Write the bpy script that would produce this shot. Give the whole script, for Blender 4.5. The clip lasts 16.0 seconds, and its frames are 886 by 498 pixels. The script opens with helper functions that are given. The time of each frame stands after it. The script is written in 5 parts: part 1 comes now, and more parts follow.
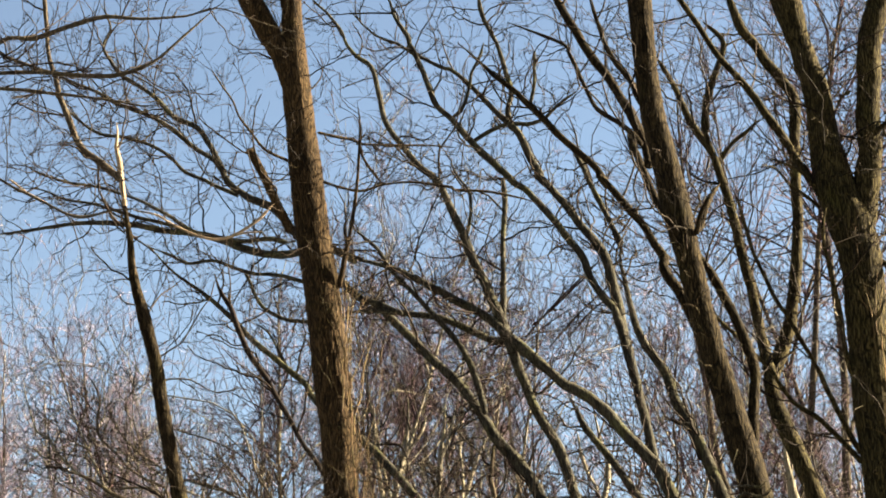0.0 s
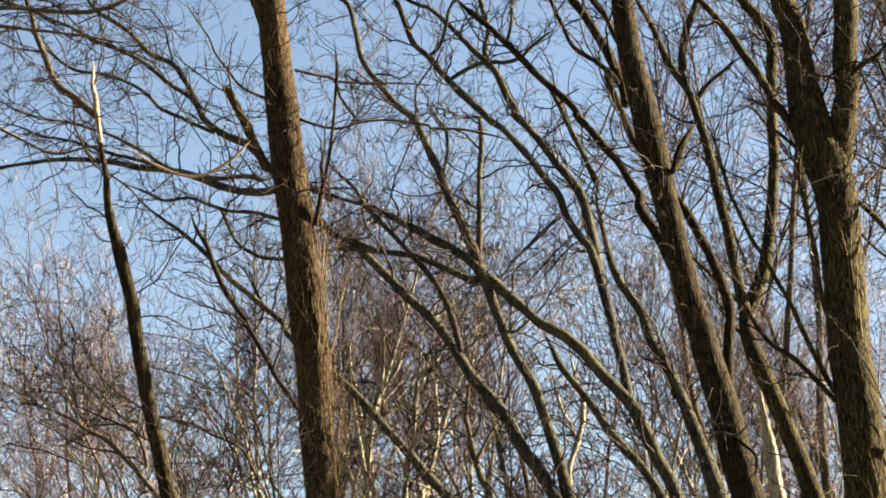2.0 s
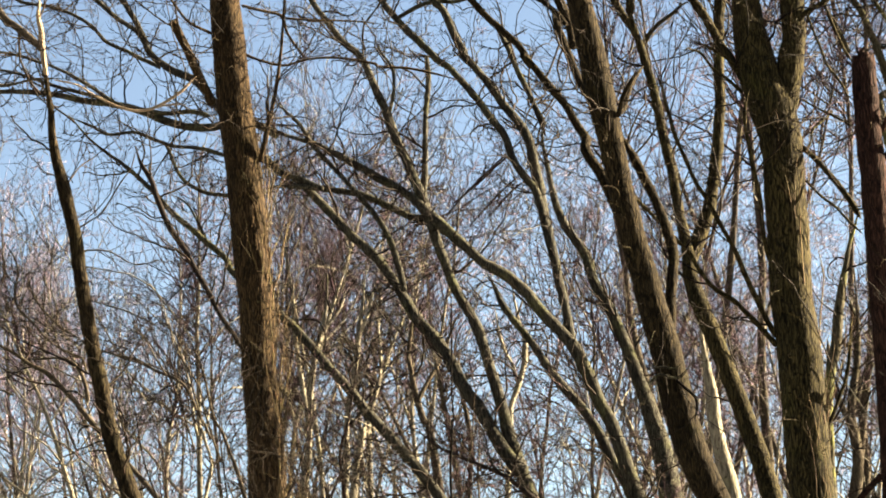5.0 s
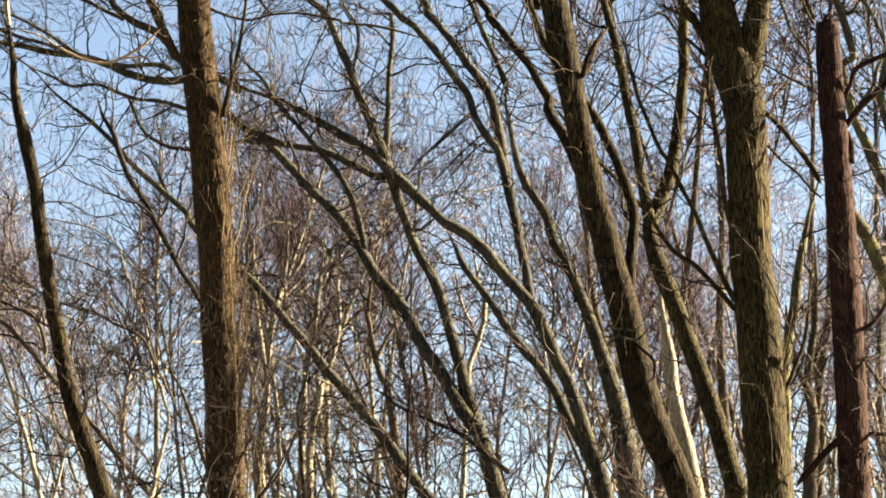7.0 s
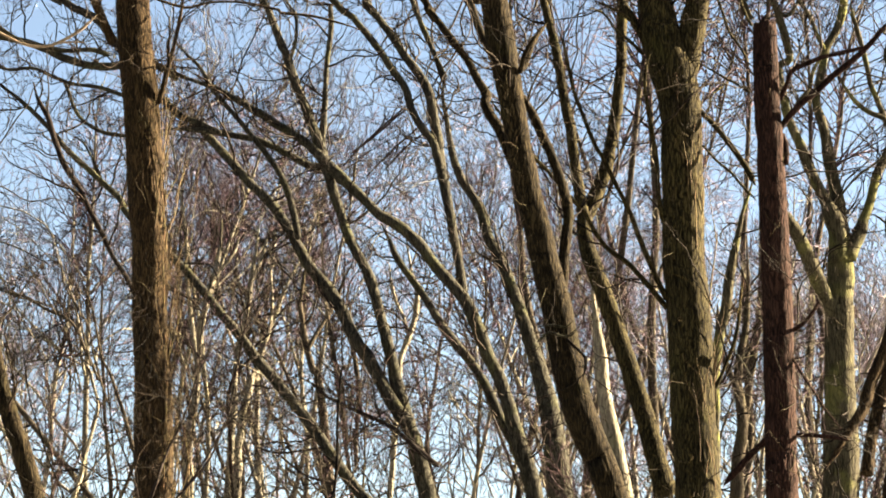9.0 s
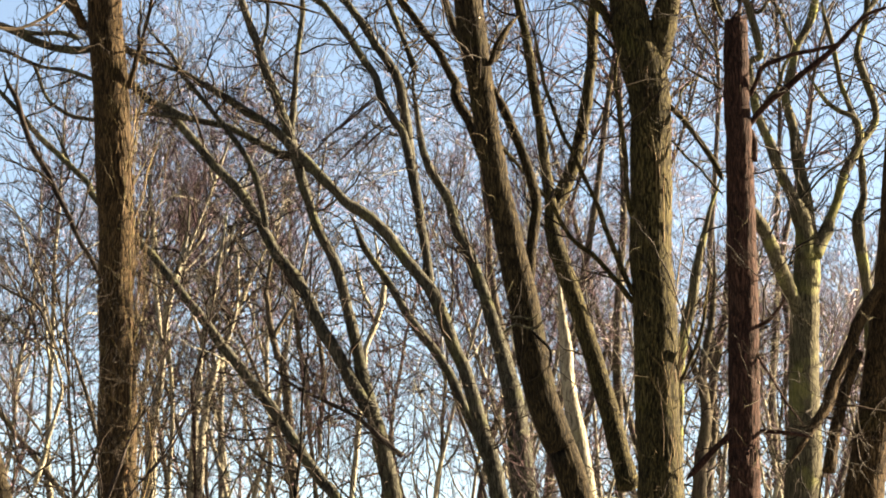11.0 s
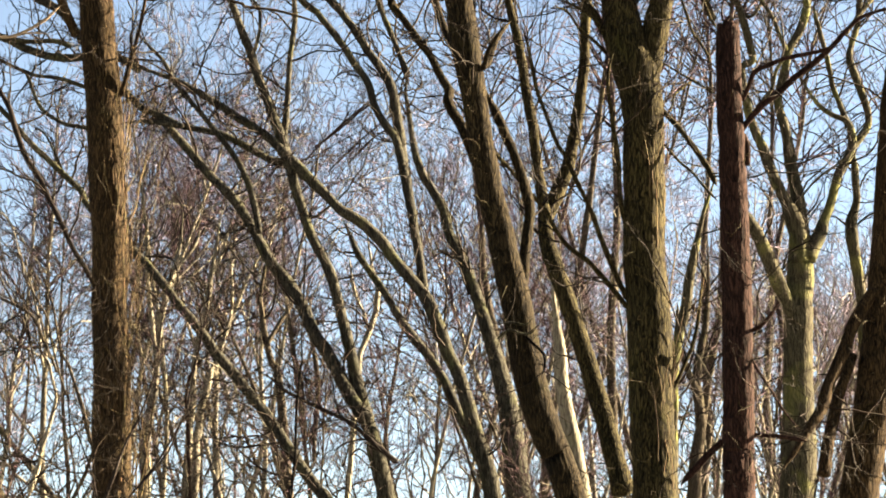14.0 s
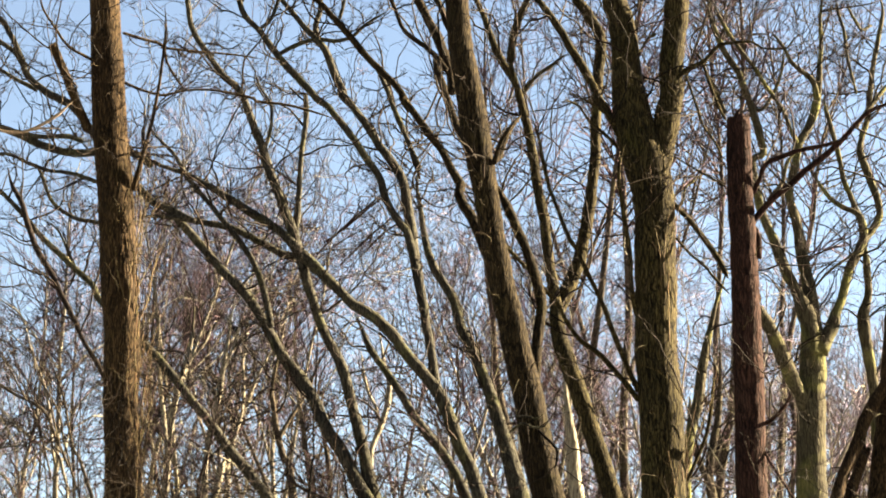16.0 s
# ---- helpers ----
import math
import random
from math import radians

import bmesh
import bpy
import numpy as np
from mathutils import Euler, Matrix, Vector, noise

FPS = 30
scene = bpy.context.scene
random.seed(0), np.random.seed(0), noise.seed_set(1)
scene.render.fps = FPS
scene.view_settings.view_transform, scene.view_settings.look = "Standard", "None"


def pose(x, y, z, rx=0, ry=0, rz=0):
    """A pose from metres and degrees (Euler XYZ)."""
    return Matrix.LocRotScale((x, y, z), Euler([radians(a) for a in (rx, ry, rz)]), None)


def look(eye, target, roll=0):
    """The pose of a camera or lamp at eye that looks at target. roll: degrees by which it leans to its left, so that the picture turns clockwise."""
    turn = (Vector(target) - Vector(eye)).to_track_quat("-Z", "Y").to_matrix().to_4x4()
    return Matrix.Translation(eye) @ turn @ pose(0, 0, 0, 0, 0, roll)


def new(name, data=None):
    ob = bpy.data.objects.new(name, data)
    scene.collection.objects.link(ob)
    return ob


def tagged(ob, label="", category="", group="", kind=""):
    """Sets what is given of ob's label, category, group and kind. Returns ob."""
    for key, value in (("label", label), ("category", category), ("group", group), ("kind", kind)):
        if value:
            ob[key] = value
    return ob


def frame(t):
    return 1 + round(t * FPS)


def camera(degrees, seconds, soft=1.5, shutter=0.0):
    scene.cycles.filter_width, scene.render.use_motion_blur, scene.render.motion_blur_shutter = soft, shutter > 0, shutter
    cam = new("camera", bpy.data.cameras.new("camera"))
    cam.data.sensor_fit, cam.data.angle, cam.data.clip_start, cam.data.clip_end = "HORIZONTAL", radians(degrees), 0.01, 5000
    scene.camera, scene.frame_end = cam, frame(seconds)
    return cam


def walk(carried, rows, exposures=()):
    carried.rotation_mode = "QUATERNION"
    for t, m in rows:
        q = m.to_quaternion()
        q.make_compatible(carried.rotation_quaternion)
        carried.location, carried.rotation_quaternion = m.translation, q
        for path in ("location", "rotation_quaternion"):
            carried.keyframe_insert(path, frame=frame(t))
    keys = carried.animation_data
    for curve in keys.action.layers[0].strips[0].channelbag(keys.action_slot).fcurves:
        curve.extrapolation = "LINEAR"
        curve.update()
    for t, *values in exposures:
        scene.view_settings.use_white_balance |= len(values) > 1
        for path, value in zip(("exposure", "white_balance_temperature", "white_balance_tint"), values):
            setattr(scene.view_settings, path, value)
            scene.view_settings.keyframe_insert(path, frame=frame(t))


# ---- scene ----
# The camera stands on the ground and only turns, with a long lens.
cam = camera(20.0, 16.0, soft=1.85)
EYE = 1.6
ROWS = [
    (0.0, 106.015, 2.400, 0.682),
    (0.5, 105.522, 2.106, 0.480),
    (1.0, 105.336, 2.178, 0.314),
    (1.5, 105.006, 2.110, 0.169),
    (2.0, 104.582, 2.316, 0.096),
    (2.5, 103.991, 2.321, -0.135),
    (3.0, 103.661, 2.208, -0.460),
    (3.5, 103.487, 2.115, -0.812),
    (4.0, 103.386, 1.979, -1.082),
    (4.2, 103.307, 1.898, -1.177),
    (6.3, 102.515, 1.236, -1.621),
    (6.5, 102.160, 0.990, -1.703),
    (7.0, 102.174, 0.885, -2.458),
    (7.5, 102.331, 0.671, -3.056),
    (8.0, 102.356, 0.232, -3.557),
    (8.5, 101.985, 0.036, -3.912),
    (9.0, 102.000, -0.035, -4.200),
    (9.2, 102.036, -0.150, -4.316),
    (11.3, 101.777, -0.985, -5.248),
    (11.5, 101.990, -0.992, -5.313),
    (12.0, 102.382, -0.802, -5.391),
    (12.5, 102.453, -0.660, -5.407),
    (13.0, 102.206, -0.732, -5.421),
    (13.5, 101.935, -0.694, -5.332),
    (14.0, 101.924, -0.556, -5.221),
    (14.5, 102.664, -0.534, -5.132),
    (15.0, 103.198, -0.536, -5.028),
    (15.5, 103.430, -0.701, -5.013),
    (16.0, 104.056, -0.465, -4.929)
]
walk(cam, [(t, pose(0, 0, EYE, rx, ry, rz)) for t, rx, ry, rz in ROWS],
     [(0.0, 4.66, 8100, 8), (7.0, 4.86, 8300, 9), (16.0, 4.98, 8450, 10)])

# ---- light: clear winter sky, low sun from the right ----
SUN_EL, SUN_AZ = radians(24), radians(78)
world = bpy.data.worlds.new("world")
scene.world = world
world.use_nodes = True
wn = world.node_tree
sky = wn.nodes.new("ShaderNodeTexSky")
sky.sky_type = "NISHITA"
sky.sun_disc = False
sky.sun_elevation, sky.sun_rotation = SUN_EL, SUN_AZ
sky.air_density, sky.dust_density, sky.ozone_density = 0.7, 0.15, 1.5
wn.nodes["Background"].inputs["Strength"].default_value = 0.0108
wn.links.new(sky.outputs[0], wn.nodes["Background"].inputs["Color"])
to_sun = Vector((math.cos(SUN_EL) * math.sin(SUN_AZ), math.cos(SUN_EL) * math.cos(SUN_AZ), math.sin(SUN_EL)))
sun_data = bpy.data.lights.new("sun", "SUN")
sun_data.energy, sun_data.angle, sun_data.color = 5.0, radians(0.5), (1.0, 0.87, 0.70)
sun = new("sun", sun_data)
sun.matrix_world = look(to_sun * 100, (0, 0, 0))


# ---- materials ----
def bark(name, dark, light, moss, amount, plates=20.0, relief=0.7, crack=0.8):
    """Bark: plates drawn out along the stem with dark cracks between, patches of moss or algae, and rough relief."""
    m = bpy.data.materials.new(name)
    m.use_nodes = True
    nt = m.node_tree
    N, L = nt.nodes, nt.links

    def noise_at(scale, detail, vector):
        n = N.new("ShaderNodeTexNoise")
        n.inputs["Scale"].default_value, n.inputs["Detail"].default_value = scale, detail
        L.new(vector, n.inputs["Vector"])
        return n

    def ramp(value, lo, hi, c0=(0, 0, 0), c1=(1, 1, 1)):
        r = N.new("ShaderNodeValToRGB")
        r.color_ramp.elements[0].position, r.color_ramp.elements[1].position = lo, hi
        r.color_ramp.elements[0].color, r.color_ramp.elements[1].color = (*c0, 1), (*c1, 1)
        L.new(value, r.inputs[0])
        return r.outputs[0]

    def mixed(a, c, factor, blend="MIX"):
        x = N.new("ShaderNodeMix")
        x.data_type, x.blend_type = "RGBA", blend
        for value, k in ((factor, 0), (a, 6), (c, 7)):
            if hasattr(value, "links"):
                L.new(value, x.inputs[k])
            else:
                x.inputs[k].default_value = value if k == 0 else (*value, 1)
        return x.outputs[2]

    b = N["Principled BSDF"]
    b.inputs["Roughness"].default_value = 0.92
    b.inputs["Specular IOR Level"].default_value = 0.02
    co = N.new("ShaderNodeTexCoord").outputs["Object"]
    warp = noise_at(5.0, 3, co)
    bend = N.new("ShaderNodeVectorMath")
    bend.operation = "MULTIPLY_ADD"
    bend.inputs[1].default_value = (0.10, 0.10, 0.16)
    L.new(warp.outputs["Color"], bend.inputs[0])
    L.new(co, bend.inputs[2])
    mp = N.new("ShaderNodeMapping")
    mp.inputs["Scale"].default_value = (1, 1, 0.11)
    L.new(bend.outputs[0], mp.inputs["Vector"])
    vo = N.new("ShaderNodeTexVoronoi")
    vo.feature = "DISTANCE_TO_EDGE"
    vo.inputs["Scale"].default_value = plates
    L.new(mp.outputs[0], vo.inputs["Vector"])
    ridge = ramp(vo.outputs["Distance"], 0.02, 0.2)
    streak = noise_at(plates * 1.6, 6, mp.outputs[0])
    grain = noise_at(85, 4, co)
    patch = noise_at(2.1, 5, co)
    tone = noise_at(0.9, 3, co)
    body = ramp(streak.outputs[0], 0.30, 0.60, dark, light)
    body = mixed(body, ramp(tone.outputs[0], 0.3, 0.7, (0.55, 0.55, 0.57), (1.0, 0.97, 0.92)), 1.0, "MULTIPLY")
    body = mixed(body, ramp(grain.outputs[0], 0.3, 0.7, (0.6, 0.6, 0.6), (1, 1, 1)), 0.8, "MULTIPLY")
    body = mixed(body, moss, ramp(patch.outputs[0], 0.64 - 0.3 * amount, 0.86 - 0.3 * amount, (0, 0, 0), (0.8, 0.8, 0.8)))
    gap = mixed(dark, body, ridge)
    L.new(mixed(body, gap, crack), b.inputs["Base Color"])
    add = N.new("ShaderNodeMath")
    add.operation = "MULTIPLY_ADD"
    add.inputs[1].default_value = 1.6
    L.new(streak.outputs[0], add.inputs[0])
    L.new(ridge, add.inputs[2])
    bp = N.new("ShaderNodeBump")
    bp.inputs["Strength"].default_value, bp.inputs["Distance"].default_value = relief, 0.02
    L.new(add.outputs[0], bp.inputs["Height"])
    L.new(bp.outputs[0], b.inputs["Normal"])
    return m


def twig_bark(name, a, c):
    """Thin shoots: each shoot has a shade of its own between two colours."""
    m = bpy.data.materials.new(name)
    m.use_nodes = True
    nt = m.node_tree
    N, L = nt.nodes, nt.links
    b = N["Principled BSDF"]
    b.inputs["Roughness"].default_value = 0.75
    b.inputs["Specular IOR Level"].default_value = 0.03
    g = N.new("ShaderNodeNewGeometry")
    r = N.new("ShaderNodeValToRGB")
    r.color_ramp.elements[0].color, r.color_ramp.elements[1].color = (*a, 1), (*c, 1)
    L.new(g.outputs["Random Per Island"], r.inputs[0])
    co = N.new("ShaderNodeTexCoord")
    n = N.new("ShaderNodeTexNoise")
    n.inputs["Scale"].default_value = 9
    L.new(co.outputs["Object"], n.inputs["Vector"])
    mx = N.new("ShaderNodeMix")
    mx.data_type, mx.blend_type = "RGBA", "MULTIPLY"
    mx.inputs[0].default_value = 0.5
    L.new(r.outputs[0], mx.inputs[6])
    L.new(n.outputs["Color"], mx.inputs[7])
    L.new(mx.outputs[2], b.inputs["Base Color"])
    return m


bark_brown = bark("bark_brown", (0.00104, 0.000859, 0.000703), (0.0411, 0.0294, 0.0175), (0.0205, 0.0173, 0.00722), 0.15, 35, 0.4, 0.8)
bark_oak = bark("bark_oak", (0.000893, 0.00084, 0.000677), (0.0405, 0.0359, 0.0188), (0.0224, 0.0231, 0.00796), 0.18, 32, 0.4, 0.85)
bark_dark = bark("bark_dark", (0.00253, 0.00218, 0.0022), (0.0191, 0.0162, 0.0157), (0.0117, 0.0107, 0.00851), 0.1, 40, 0.3, 0.2)
bark_red = bark("bark_red", (0.00122, 0.000678, 0.000804), (0.0279, 0.0162, 0.0142), (0.0137, 0.00888, 0.00724), 0.2, 32, 0.4, 0.7)
# Near-black: the shade on the front saplings is put into this bark colour.
bark_shade_black = bark("bark_shade_black", (0.000691, 0.000704, 0.000799), (0.00382, 0.0032, 0.0032), (0.00382, 0.00363, 0.00293), 0.1, 32, 0.4)
bark_moss = bark("bark_moss", (0.00209, 0.00224, 0.00168), (0.0523, 0.0498, 0.0351), (0.0773, 0.0835, 0.0269), 0.44, 30, 0.4, 0.35)
bark_grey = bark("bark_grey", (0.0064, 0.0057, 0.00482), (0.0482, 0.0423, 0.0336), (0.0255, 0.025, 0.0131), 0.3, 30, 0.4, 0.25)
bark_pale = bark("bark_pale", (0.0374, 0.0348, 0.0278), (0.156, 0.15, 0.124), (0.0729, 0.0741, 0.0379), 0.25, 24, 0.3, 0.25)
bark_limb = bark("bark_limb", (0.00154, 0.0014, 0.00118), (0.0462, 0.0468, 0.0393), (0.0394, 0.0427, 0.02), 0.36, 29, 0.4, 0.7)
bark_umber = bark("bark_umber", (0.000749, 0.000647, 0.000611), (0.0255, 0.0208, 0.0128), (0.0148, 0.0143, 0.00583), 0.2, 32, 0.4, 0.85)
wood = bark("bare_wood_sunlit_twig", (0.102, 0.0816, 0.0592), (0.207, 0.17, 0.128), (0.127, 0.102, 0.0755), 0.2, 40, 0.4, 0.4)
# Near twigs: their dark backlit look against the sky is put into the colour.
twigs_backlit = twig_bark("twigs_backlit", (0.0012, 0.00096, 0.000786), (0.011, 0.00797, 0.00551))
twigs_far = twig_bark("twigs_far", (0.00819, 0.00554, 0.00669), (0.0686, 0.0459, 0.0546))
# Lilac: pale sky between unresolved twigs is put into the twig colour.
twigs_sky_lilac = twig_bark("twigs_sky_lilac", (0.0678, 0.058, 0.0722), (0.169, 0.145, 0.176))
twigs_upright = twig_bark("twigs_upright", (0.0122, 0.00824, 0.00424), (0.0611, 0.0457, 0.0252))
twigs_shoot = twig_bark("twigs_shoot", (0.00717, 0.00569, 0.0031), (0.0307, 0.0244, 0.0133))

# ---- ground: leaf litter out to the horizon ----
def leaf_litter():
    """Fallen leaves: small mottled flakes in several browns over dark soil, with soft relief."""
    m = bpy.data.materials.new("leaf_litter")
    m.use_nodes = True
    N, L = m.node_tree.nodes, m.node_tree.links
    b = N["Principled BSDF"]
    b.inputs["Roughness"].default_value = 0.95
    co = N.new("ShaderNodeTexCoord").outputs["Object"]
    flakes = N.new("ShaderNodeTexVoronoi")
    flakes.inputs["Scale"].default_value = 14
    flakes.inputs["Randomness"].default_value = 1.0
    L.new(co, flakes.inputs["Vector"])
    shade = N.new("ShaderNodeValToRGB")
    for e, (at, c) in zip((shade.color_ramp.elements[0], shade.color_ramp.elements[1], shade.color_ramp.elements.new(0.5)),
                          ((0.0, (0.018, 0.013, 0.009, 1)), (1.0, (0.055, 0.038, 0.023, 1)), (0.5, (0.033, 0.023, 0.014, 1)))):
        e.position, e.color = at, c
    L.new(flakes.outputs["Color"], shade.inputs[0])
    broad = N.new("ShaderNodeTexNoise")
    broad.inputs["Scale"].default_value, broad.inputs["Detail"].default_value = 0.35, 6
    L.new(co, broad.inputs["Vector"])
    mx = N.new("ShaderNodeMix")
    mx.data_type, mx.blend_type = "RGBA", "MULTIPLY"
    mx.inputs[0].default_value = 0.7
    L.new(shade.outputs[0], mx.inputs[6])
    L.new(broad.outputs[0], mx.inputs[7])
    L.new(mx.outputs[2], b.inputs["Base Color"])
    bp = N.new("ShaderNodeBump")
    bp.inputs["Strength"].default_value, bp.inputs["Distance"].default_value = 0.5, 0.03
    L.new(flakes.outputs["Distance"], bp.inputs["Height"])
    L.new(bp.outputs[0], b.inputs["Normal"])
    return m


litter = leaf_litter()
bm = bmesh.new()
for ring in (0, 8, 20, 45, 80, 150, 400, 1200, 4000):
    for k in range(48):
        a = 2 * math.pi * k / 48
        x, y = ring * math.cos(a), ring * math.sin(a)
        bm.verts.new((x, y, 0.25 * noise.noise((x * 0.05, y * 0.05, 0)) - 0.1 if 8 < ring < 400 else -0.1))
bm.verts.ensure_lookup_table()
for i in range(8):
    for k in range(48):
        p, q = bm.verts[i * 48 + k], bm.verts[i * 48 + (k + 1) % 48]
        s, u = bm.verts[i * 48 + 48 + (k + 1) % 48], bm.verts[i * 48 + 48 + k]
        bm.faces.new((p, u, s, q))
bmesh.ops.remove_doubles(bm, verts=bm.verts, dist=0.01)
me = bpy.data.meshes.new("ground")
bm.to_mesh(me)
bm.free()
for p in me.polygons:
    p.use_smooth = True
ground = tagged(new("ground", me), "woodland floor of brown fallen leaves", "ground", kind="structure")
me.materials.append(litter)

# ---- stems, limbs and shoots ----
rng = np.random.default_rng(11)


def mesh_from(name, verts, quads, material):
    """A smooth mesh from arrays of corners and four-sided faces."""
    me = bpy.data.meshes.new(name)
    me.vertices.add(len(verts))
    me.vertices.foreach_set("co", np.asarray(verts, dtype=np.float32).ravel())
    n = len(quads)
    me.loops.add(4 * n)
    me.polygons.add(n)
    me.loops.foreach_set("vertex_index", np.asarray(quads, dtype=np.int32).ravel())
    me.polygons.foreach_set("loop_start", np.arange(0, 4 * n, 4, dtype=np.int32))
    me.polygons.foreach_set("use_smooth", np.ones(n, dtype=bool))
    me.update(calc_edges=True)
    me.validate()
    me.materials.append(material)
    return me


def tubes(P, R, k):
    """Corners and faces of many tapering tubes: P is (tubes, points, 3), R (tubes, points)."""
    n, m = R.shape
    T = np.gradient(P, axis=1)
    T /= np.linalg.norm(T, axis=2, keepdims=True) + 1e-9
    ref = np.where(np.abs(T[:, :1, 1:2]) < 0.8, np.array([0.0, 1.0, 0.0]), np.array([1.0, 0.0, 0.0]))
    U = np.cross(T, np.broadcast_to(ref, T.shape))
    U /= np.linalg.norm(U, axis=2, keepdims=True) + 1e-9
    V = np.cross(T, U)
    a = 2 * np.pi * np.arange(k) / k
    ring = U[:, :, None] * np.cos(a)[:, None] + V[:, :, None] * np.sin(a)[:, None]
    verts = (P[:, :, None] + R[:, :, None, None] * ring).reshape(-1, 3)
    i = np.arange(n)[:, None, None] * m * k + np.arange(m - 1)[None, :, None] * k
    j, j2 = np.arange(k)[None, None], (np.arange(k)[None, None] + 1) % k
    quads = np.stack([i + j, i + j2, i + k + j2, i + k + j], axis=-1).reshape(-1, 4)
    return verts, quads


def unit(v):
    return v / (np.linalg.norm(v, axis=-1, keepdims=True) + 1e-9)


def grow(start, way, length, radius, n, wander, up, tip=0.35):
    """Many shoots at once: each wanders from its start and bends a little upwards."""
    count = len(start)
    P = np.zeros((count, n, 3))
    P[:, 0] = start
    d = unit(way)
    step = (length / (n - 1))[:, None]
    for i in range(1, n):
        d = unit(d + rng.normal(0, wander, (count, 3)) + np.array([0, 0, up]))
        P[:, i] = P[:, i - 1] + d * step
    R = radius[:, None] * np.linspace(1, tip, n)[None]
    return P, R


def sprout(P, R, per, lo, length, thin, n, wander, up, spread, least=0.003):
    """Side shoots from every stem of a batch."""
    count, m, _ = P.shape
    own = np.repeat(np.arange(count), per)
    f = rng.uniform(lo, 1.0, len(own)) * (m - 1.001)
    i = f.astype(int)
    w = (f - i)[:, None]
    start = P[own, i] * (1 - w) + P[own, i + 1] * w
    along = unit(P[own, i + 1] - P[own, i])
    side = unit(rng.normal(0, 1, (len(own), 3)))
    side = unit(side - along * (side * along).sum(1, keepdims=True))
    way = along + side * rng.uniform(spread * 0.6, spread * 1.4, (len(own), 1))
    rad = np.maximum(R[own, i] * thin, least)
    size = np.linalg.norm(P[own, -1] - P[own, 0], axis=1)
    ln = size * rng.uniform(length * 0.5, length * 1.4, len(own)) * (1.15 - 0.5 * f / (m - 1))
    return grow(start, way, ln, rad, n, wander, up)


class Batch:
    """Gathers tubes for one mesh."""

    def __init__(self):
        self.v, self.q, self.n = [], [], 0

    def add(self, P, R, k):
        v, q = tubes(P, R, k)
        self.v.append(v)
        self.q.append(q + self.n)
        self.n += len(v)

    def mesh(self, name, material):
        return mesh_from(name, np.concatenate(self.v), np.concatenate(self.q), material)


def part(name, me, parent, label="", kind=""):
    ob = new(name, me)
    ob.parent = parent
    return tagged(ob, label, kind=kind)


PATHS = {}


def tree(name, label, material):
    ob = tagged(new(name), label, "shrub" if name == "shrub" else "tree", "trees of the wood")
    ob.empty_display_size = 0.3
    PATHS[ob] = (material, [])
    return ob


def spline(nodes, step):
    """A smooth line through the nodes (x, y, z, radius), in even steps."""
    a = np.array(nodes)
    a = np.vstack([2 * a[0] - a[1], a, 2 * a[-1] - a[-2]])
    out = []
    for i in range(1, len(a) - 2):
        k = max(2, int(np.linalg.norm(a[i + 1, :3] - a[i, :3]) / step))
        t = np.linspace(0, 1, k, endpoint=False)[:, None]
        p0, p1, p2, p3 = a[i - 1], a[i], a[i + 1], a[i + 2]
        out.append(0.5 * (2 * p1 + (p2 - p0) * t + (2 * p0 - 5 * p1 + 4 * p2 - p3) * t ** 2 + (3 * p1 - p0 - 3 * p2 + p3) * t ** 3))
    out.append(a[-2:-1])
    s = np.vstack(out)
    s[:, 3] = np.maximum(s[:, 3], 0.004)
    return s


def woody(name, owner, nodes, sides, step, furrow, cut, material, label=""):
    """A stem: a tube along the line, with lumps, furrows along it and a broken or rounded end."""
    mat, paths = PATHS[owner]
    s = spline(nodes, step)
    paths.append((name, s))
    P, R = s[:, :3].copy(), s[:, 3].copy()
    seed = rng.uniform(0, 100)
    for i in range(len(P)):
        z = i * step
        P[i] += np.array(noise.noise_vector((seed, z * 1.5, 0))) * min(R[i] * 0.28, 0.016) + np.array(noise.noise_vector((seed, z * 4.5, 7))) * min(R[i] * 0.2, 0.01)
        R[i] *= 1 + (0.03 if R[i] > 0.1 else 0.10) * noise.noise((seed, z * 2.6, 5)) + (0.025 if R[i] > 0.16 else 0.06) * noise.noise((seed, z * 9, 9))
    if not cut and R[-1] < 0.07:
        k = max(3, len(R) // 7)
        R[-k:] *= np.linspace(1, 0.3, k)
    tip = P[-1] + (P[-1] - P[-2]) * (0.1 if cut else 0.6)
    foot = P[0] - (P[1] - P[0]) * 0.5
    P = np.vstack([foot, P, P[-1] * 0.6 + tip * 0.4, tip])
    R = np.concatenate([[R[0] * 0.1], R, [R[-1] * (0.92 if cut else 0.7), R[-1] * 0.05]])
    v, q = tubes(P[None], R[None], sides)
    v = v.reshape(len(P), sides, 3)
    for i in range(len(P)):
        for j in range(sides):
            o = v[i, j] - P[i]
            if furrow:
                h = noise.noise((v[i, j] * (24, 24, 5))[:]) + 0.6 * noise.noise((v[i, j] * (44, 44, 13))[:])
                v[i, j] = P[i] + o * (1 - furrow * abs(h) + 0.3 * furrow)
            if cut and i >= len(P) - 3:
                v[i, j] += (P[-1] - P[-4]) * 0.5 * noise.noise((v[i, j] * 25)[:])
    me = mesh_from(name, v.reshape(-1, 3), q, material or mat)
    return part(name, me, owner, label)


def trunk(owner, nodes, cut=False, material=None):
    woody("trunk", owner, nodes, 84, 0.06, 0.055, cut, material)


def stem(owner, nodes, cut=False, material=None):
    woody("stem", owner, nodes, 20, 0.08, 0.06, cut, material)


